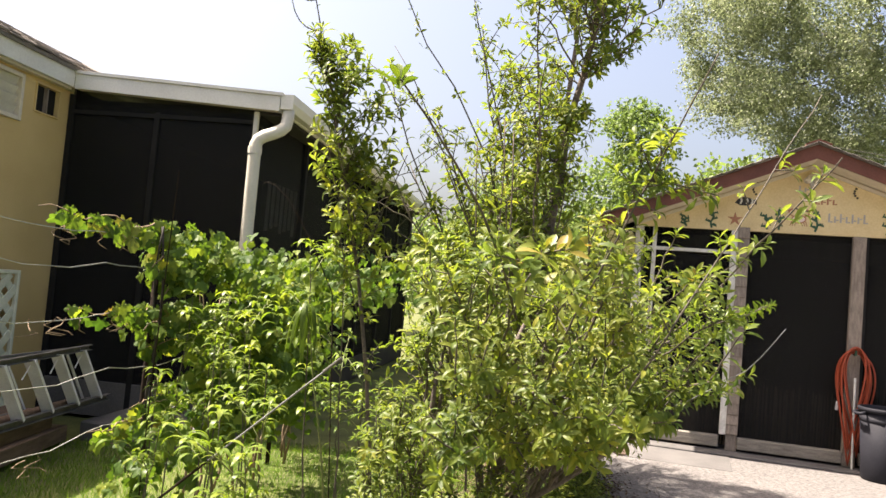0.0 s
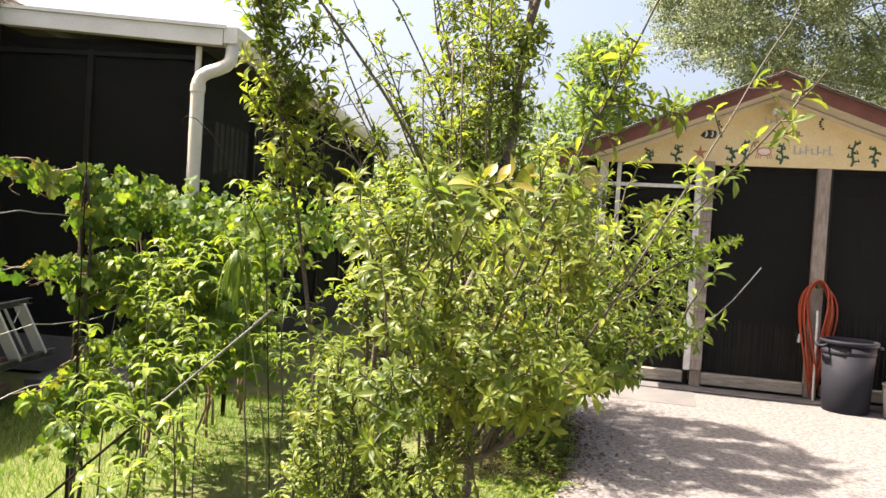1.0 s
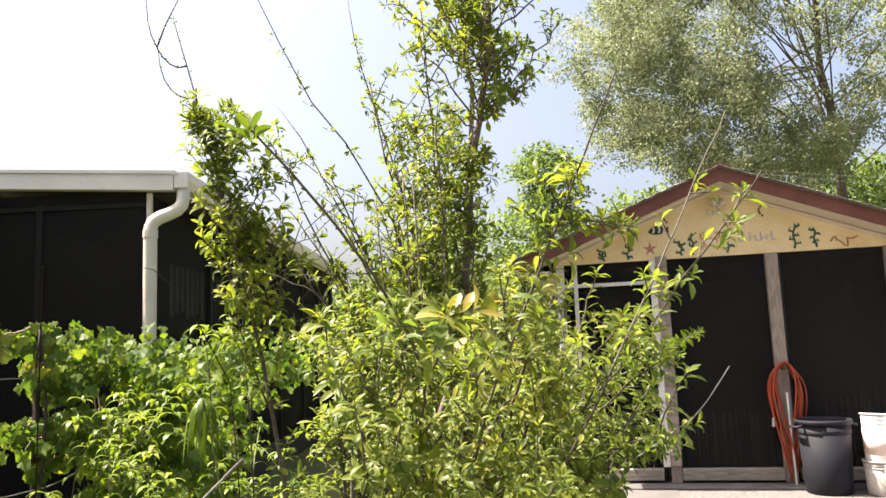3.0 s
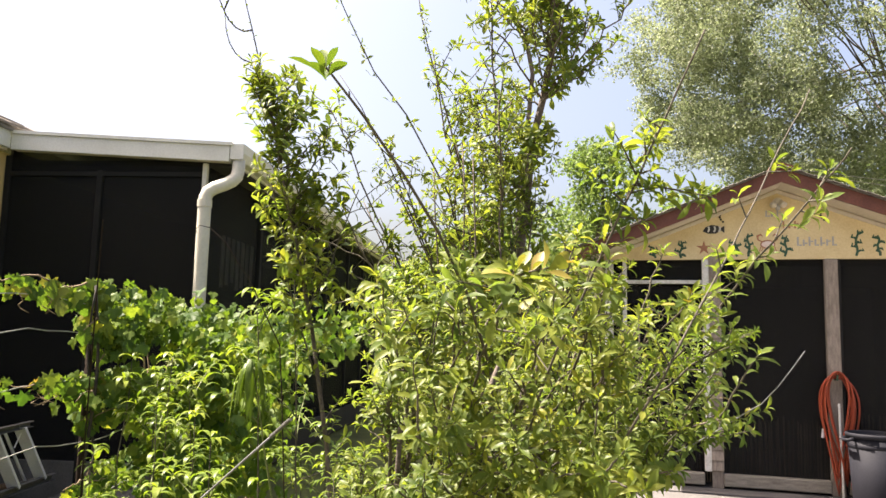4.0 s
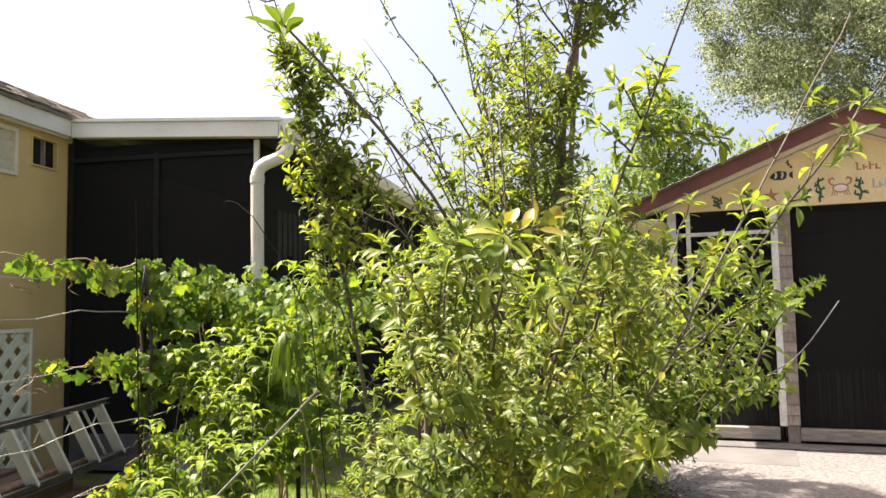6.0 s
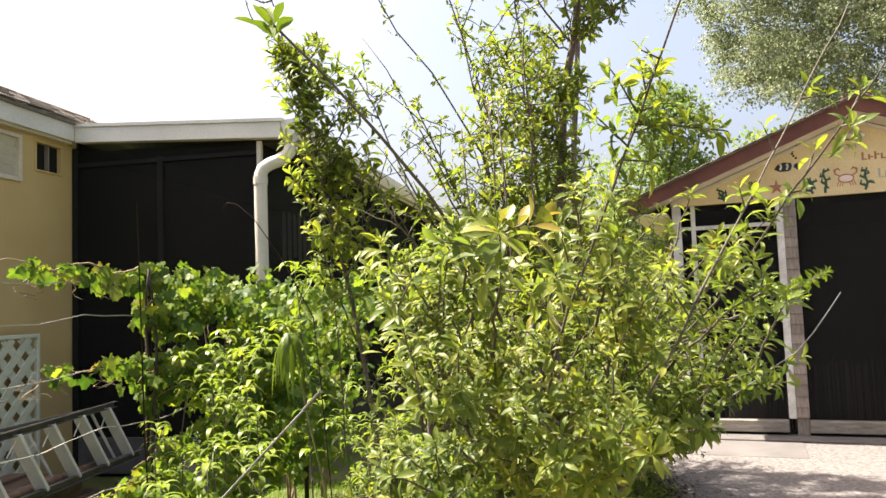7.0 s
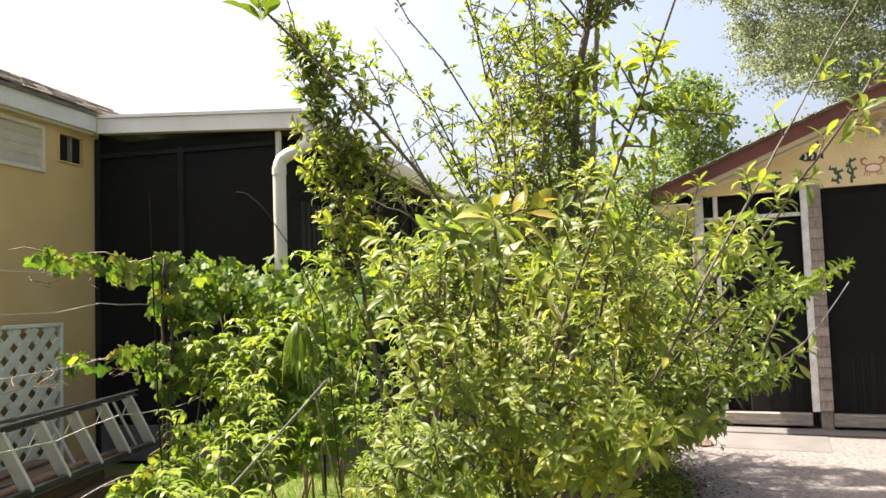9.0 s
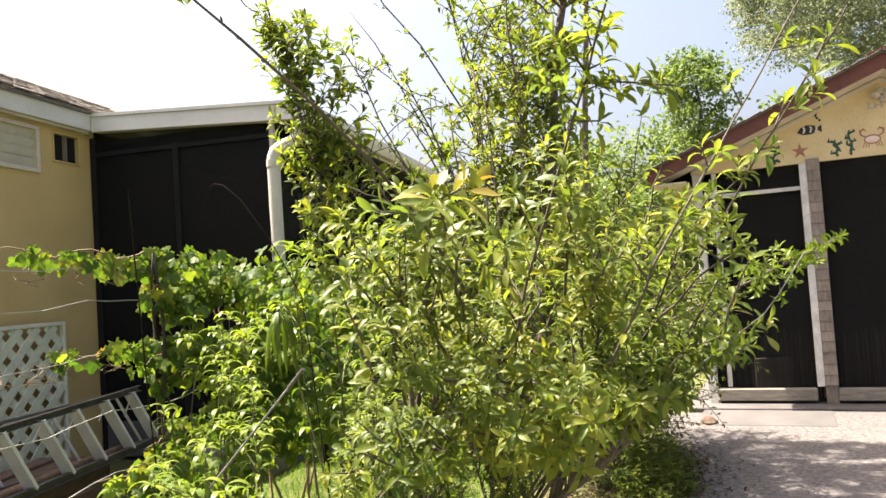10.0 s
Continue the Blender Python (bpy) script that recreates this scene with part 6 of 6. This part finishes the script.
def hanging_tuft():
    rng = random.Random(77)
    s = thing("peach_branch", "drooping tuft of long narrow peach leaves", "branch")
    lv = Leaves()
    pts = bow(rng, (-2.62, -4.95, 0.0), (-2.775, -5.17, 1.237), 0.10, 8, 0.006)
    limb_part(s, pts, 0.005, 0.002, M["green_stem"], "stem", 6)
    for k in range(17):
        a = k * 2.4
        lv.add(pts[-1] + Vector((0, 0, rnd(rng, -0.03, 0.01))), Vector((math.cos(a), math.sin(a), rnd(rng, -0.15, 0.1))), Vector((0, 0, 1)) + rvec(rng) * 0.2, rnd(rng, 0.11, 0.20))
    lv.mesh("foliage", HANG, M["tuft"], s)


hanging_tuft()


def rear_tree():
    rng = random.Random(606)
    tree = thing("rear_plum_tree", "leafy plum tree behind the front bush, with an added unseen shade crown", "tree")
    lv, crown, tw = Leaves(), Leaves(), bmesh.new()
    trunk = bow(rng, (-2.08, -1.95, 0.0), (-1.82, -2.05, 3.3), 0.0, 12, 0.02) + bow(rng, (-1.86, -2.05, 3.5), (-2.45, -2.1, 4.95), 0.0, 5, 0.02)
    limb_part(tree, trunk, 0.03, 0.010, M["bark"], "trunk", 8)

    def branch(st, tip, leaves, size, gap):
        pts = bow(rng, st, tip, 0.08, 7, 0.03)
        limb_part(tree, pts, 0.006, 0.002, M["bark"], "limb", 5)
        dress(rng, leaves, pts, 0.4, gap, size)
        for k in range(10):
            p, tan = along(pts, rnd(rng, 0.35, 0.98))
            sh = bow(rng, p, p + (tan * 0.6 + rvec(rng)).normalized() * rnd(rng, 0.1, 0.26), 0.02, 4, 0.006)
            tube(tw, sh, [0.003, 0.0026, 0.002, 0.0016, 0.0012], 4, cap=False)
            dress(rng, leaves, sh, 0.1, gap, size, tip=4)
    # low growth round the stem
    for j in range(210):
        v = rvec(rng)
        tip = Vector((-1.98 + 0.58 * v.x, -2.80 + 0.70 * v.y, 1.15 + 0.68 * v.z)) if j >= 120 else Vector((-1.78 + 0.80 * v.x, -1.95 + 1.1 * v.y, (1.0 if v.x > 0 else 1.12) + 0.78 * v.z))
        branch(Vector((-2.06 + 0.05 * rng.random(), -1.96, max(0.12, tip.z * rnd(rng, 0.35, 0.7)))), tip, lv, 0.048, 0.018)
    # a crown added overhead, out of view, to cast the driveway shade: main limbs, and leafy branches on the limb
    # nearest to them
    def is_open(p):
        # gaps follow the sun's slope, so that flecks of light reach the driveway
        return noise.noise(Vector((6.6 * (p[0] + 0.52 * p[2]), 6.6 * (p[1] - 0.07 * p[2]), 5.0))) > 0.17

    def crown_tip():
        v = rvec(rng)
        return Vector((-3.45 + 1.02 * v.x, -1.98 + 1.0 * v.y, 5.15 + 0.40 * v.z))
    mains = []
    for j in range(26):
        mains.append(bow(rng, along(trunk, rnd(rng, 0.85, 0.99))[0], crown_tip(), 0.1, 10, 0.03))
        limb_part(tree, mains[-1], 0.011, 0.003, M["bark"], "limb", 6)
    knots = [p for way in mains for p in way[3:]]
    for j in range(640):
        tip = crown_tip()
        tip += (Vector((-3.45, -1.98, 5.15)) - tip) * 0.25 * rng.random()
        if is_open(tip):
            continue
        start = min(knots, key=lambda p: (p - tip).length)
        pts = bow(rng, start, tip, 0.03, 5, 0.015)
        tube(tw, pts, [0.004, 0.0035, 0.003, 0.0025, 0.002, 0.0015], 4, cap=False)
        dress(rng, crown, pts, 0.1, 0.022, 0.072)
        for k in range(7):
            p, tan = along(pts, rnd(rng, 0.2, 0.98))
            q = p + (tan * 0.6 + rvec(rng)).normalized() * rnd(rng, 0.08, 0.2)
            if not is_open(q):
                dress(rng, crown, [p, p.lerp(q, 0.5), q], 0.1, 0.022, 0.072, tip=4)
    crown.gaps(is_open)
    part("twig", tw, M["twig"], tree, smooth=True)["kind"] = "stuff"
    lv.mesh("foliage", PLUM_FAR, M["plum"], tree)
    crown.mesh("crown", PLUM_FAR, M["plum"], tree)


rear_tree()


# ---- far trees ----
def far_tree(name, label, seed, base, centre, radii, clumps, per, size, mat, spread=0.55, trunk_r=0.25, gap=0.0, shell=0.35, underside=0.0, every=14):
    rng = random.Random(seed)
    tree = thing(name, label, "tree")
    lv = Leaves()
    base, centre = Vector(base), Vector(centre)
    top = centre + Vector((0, 0, radii[2] * 0.3))
    trunk = bow(rng, base, top, 0.0, 10, 0.15)
    limb_part(tree, trunk, trunk_r, trunk_r * 0.3, M["bark"], "trunk", 10)
    made = 0
    tries = 0
    while made < clumps and tries < clumps * 8:
        tries += 1
        v = rvec(rng)
        r = rnd(rng, shell, 1.0) ** 0.5
        c = centre + Vector((v.x * radii[0], v.y * radii[1], v.z * radii[2])) * r
        if noise.noise(c * 0.55 + Vector((seed, 0, 0))) < gap:
            continue
        if underside and c.z < underside + 0.55 * max(0.0, c.x - centre.x - 0.4) or c.x > 5.6 and noise.noise(c * 0.7 + Vector((3, seed, 0))) < 0.10:
            continue
        c += rvec(rng) * 0.3
        made += 1
        if made % every == 0:
            st, _ = along(trunk, rnd(rng, 0.45, 0.95))
            limb_part(tree, bow(rng, st, c, rnd(rng, -0.3, 0.6), 7, 0.12), trunk_r * 0.14, 0.010, M["bark"], "limb", 5)
        for k in range(per):
            w = rvec(rng) * spread * rng.random() ** 0.6
            w.z *= 0.75
            lv.add(c + w, rvec(rng) + Vector((0, 0, -0.35)), Vector((0, 0, 0.7)) + rvec(rng), size * rnd(rng, 0.6, 1.2))
    lv.mesh("foliage", SPRAY, mat, tree)


far_tree("oak_tree", "large spreading olive-green oak behind the shed", 1, (6.5, 9.0, 0), (6.0, 8.6, 7.6), (5.6, 4.2, 4.3), 1500, 130, 0.074, M["oak"], 0.36, 0.15, 0.0, 0.25, 4.6, 36)
far_tree("young_tree", "light green young tree far behind the shed", 2, (0.25, 12.8, 0), (0.45, 12.8, 5.5), (0.8, 0.8, 1.25), 46, 110, 0.13, M["far_leaf"], 0.42, 0.10, 0.0)
for k, (x, y, h, r) in enumerate(((-3.6, 9.0, 2.7, 1.3), (-1.9, 9.6, 2.6, 1.2), (-2.3, 15, 4.9, 2.0), (-0.2, 15.5, 4.9, 1.8), (1.9, 16, 4.4, 2.2), (5.0, 14.5, 5.2, 2.4), (8.2, 14, 5.8, 2.4), (10.8, 13, 5.8, 2.4), (13, 11, 5.6, 3.2), (-6.5, 15, 3.2, 2.4), (11.5, 7.0, 4.0, 2.4), (7.2, 11.5, 5.8, 2.3), (3.6, 12.5, 5.0, 2.2))):
    far_tree("background_tree", "green leafy tree in the hedge row behind", 20 + k, (x, y, 0), (x, y, h * 0.62), (r, r * 0.8, h * 0.5), 120, 60, 0.17, M["far_leaf"], 0.6, 0.12, -0.25)


def oleander():
    rng = random.Random(66)
    s = thing("flowering_shrub", "green shrub with bright pink flowers beside the shed", "shrub")
    lv, fl = Leaves(), Leaves()
    for k in range(18):
        tip = Vector((2.82 + rnd(rng, -0.5, 0.6), 0.8 + rnd(rng, -0.5, 0.6), rnd(rng, 1.2, 2.1)))
        pts = bow(rng, (2.9, 0.85, 0), tip, 0.1, 7, 0.03)
        limb_part(s, pts, 0.012, 0.004, M["twig"], "stem", 5)
        dress(rng, lv, pts, 0.3, 0.02, 0.11, tip=5)
        for j in range(10):
            fl.add(tip + rvec(rng) * 0.09, rvec(rng), rvec(rng), rnd(rng, 0.03, 0.05))
    lv.mesh("foliage", NARROW, M["far_leaf"], s)
    fl.mesh("flowers", PLUM, M["flower"], s, "bright pink blossoms")


oleander()

# ---- grass and leaf litter ----
def grass():
    rng = random.Random(88)
    g = thing("grass", "short uneven sunlit lawn grass", "grass", kind="stuff")
    lv = Leaves()
    made = 0
    while made < 70000:
        x, y = rnd(rng, -6.0, -1.1), rnd(rng, -5.9, -1.7)
        if x < -4.25 and y > -2.4:
            continue
        if x > drive_edge(y) - 0.02 or x > -2.35 + 0.15 * math.sin(5 * y) and y > -3.2 and rng.random() < 0.93:
            continue
        if noise.noise(Vector((x * 1.3, y * 1.3, 4.0))) < -0.35 and rng.random() < 0.7:
            continue
        if ((x + 3.0) / 0.55) ** 2 + ((y + 3.95) / 0.45) ** 2 < 0.6 + 0.8 * rng.random() and rng.random() < 0.7:
            continue
        made += 1
        lv.add((x, y, -0.03), Vector((rnd(rng, -0.6, 0.6), rnd(rng, -0.6, 0.6), 1)), rvec(rng), rnd(rng, 0.022, 0.055) * (1.5 if rng.random() < 0.06 else 1))
    lv.mesh("blades", BLADE, M["grass"], g)


grass()


def litter():
    rng = random.Random(93)
    g = thing("leaf_litter", "brown fallen leaves along the driveway edge, massed dark to stand for shade", "leaf litter", kind="stuff")
    lv = Leaves()
    for k in range(900):
        y = rnd(rng, -4.2, -0.7)
        x = drive_edge(y) + rng.gauss(-0.05, 0.22)
        z = 0.008 if x > drive_edge(y) else -0.018
        lv.add((x, y, z + 0.006 * rng.random()), Vector((rnd(rng, -1, 1), rnd(rng, -1, 1), rnd(rng, -0.05, 0.2))), Vector((rnd(rng, -0.4, 0.4), rnd(rng, -0.4, 0.4), 1)), rnd(rng, 0.018, 0.045))
    # dark leaves massed under the tree, standing in for the shade on the soil
    made = 0
    while made < 4200:
        x, y = rnd(rng, -2.5, -1.0), rnd(rng, -3.3, -1.35)
        over = x - drive_edge(y)
        if rng.random() > (0.95 if over < 0.05 else 0.5 * math.exp(-(over - 0.05) / 0.10)) * (0.75 + 1.6 * noise.noise(Vector((x * 3.2, y * 3.2, 1.7)))):
            continue
        made += 1
        z = 0.007 if over > 0 else -0.022
        lv.add((x, y, z + 0.012 * rng.random()), Vector((rnd(rng, -1, 1), rnd(rng, -1, 1), rnd(rng, -0.08, 0.22))), Vector((rnd(rng, -0.4, 0.4), rnd(rng, -0.4, 0.4), 1)), rnd(rng, 0.022, 0.05))
    lv.mesh("leaves", PLUM, M["litter"], g)
    w = thing("weeds", "low green weeds growing along the driveway edge", "weeds", kind="stuff")
    lv = Leaves()
    for k in range(130):
        y = rnd(rng, -4.0, -1.2)
        x = drive_edge(y) - abs(rng.gauss(0.0, 0.20)) + 0.05
        for j in range(9):
            a = rng.random() * 6.28
            lv.add((x + rnd(rng, -0.04, 0.04), y + rnd(rng, -0.04, 0.04), -0.02 + 0.07 * rng.random()), Vector((math.cos(a), math.sin(a), rnd(rng, 0.0, 0.8))), Vector((0, 0, 1)) + rvec(rng) * 0.3, rnd(rng, 0.03, 0.065))
    for k in range(80):
        y = rnd(rng, -3.3, -1.6)
        x, top = drive_edge(y) - 0.05 - 0.30 * rng.random(), rnd(rng, 0.12, 0.42)
        for j in range(26):
            a, z = rng.random() * 6.28, top * rng.random()
            lv.add((x + rnd(rng, -0.07, 0.07), y + rnd(rng, -0.07, 0.07), z), Vector((math.cos(a), math.sin(a), rnd(rng, -0.1, 0.8))), Vector((0, 0, 1)) + rvec(rng) * 0.4, rnd(rng, 0.03, 0.06))
    lv.mesh("leaves", PLUM, M["plum"], w)


litter()
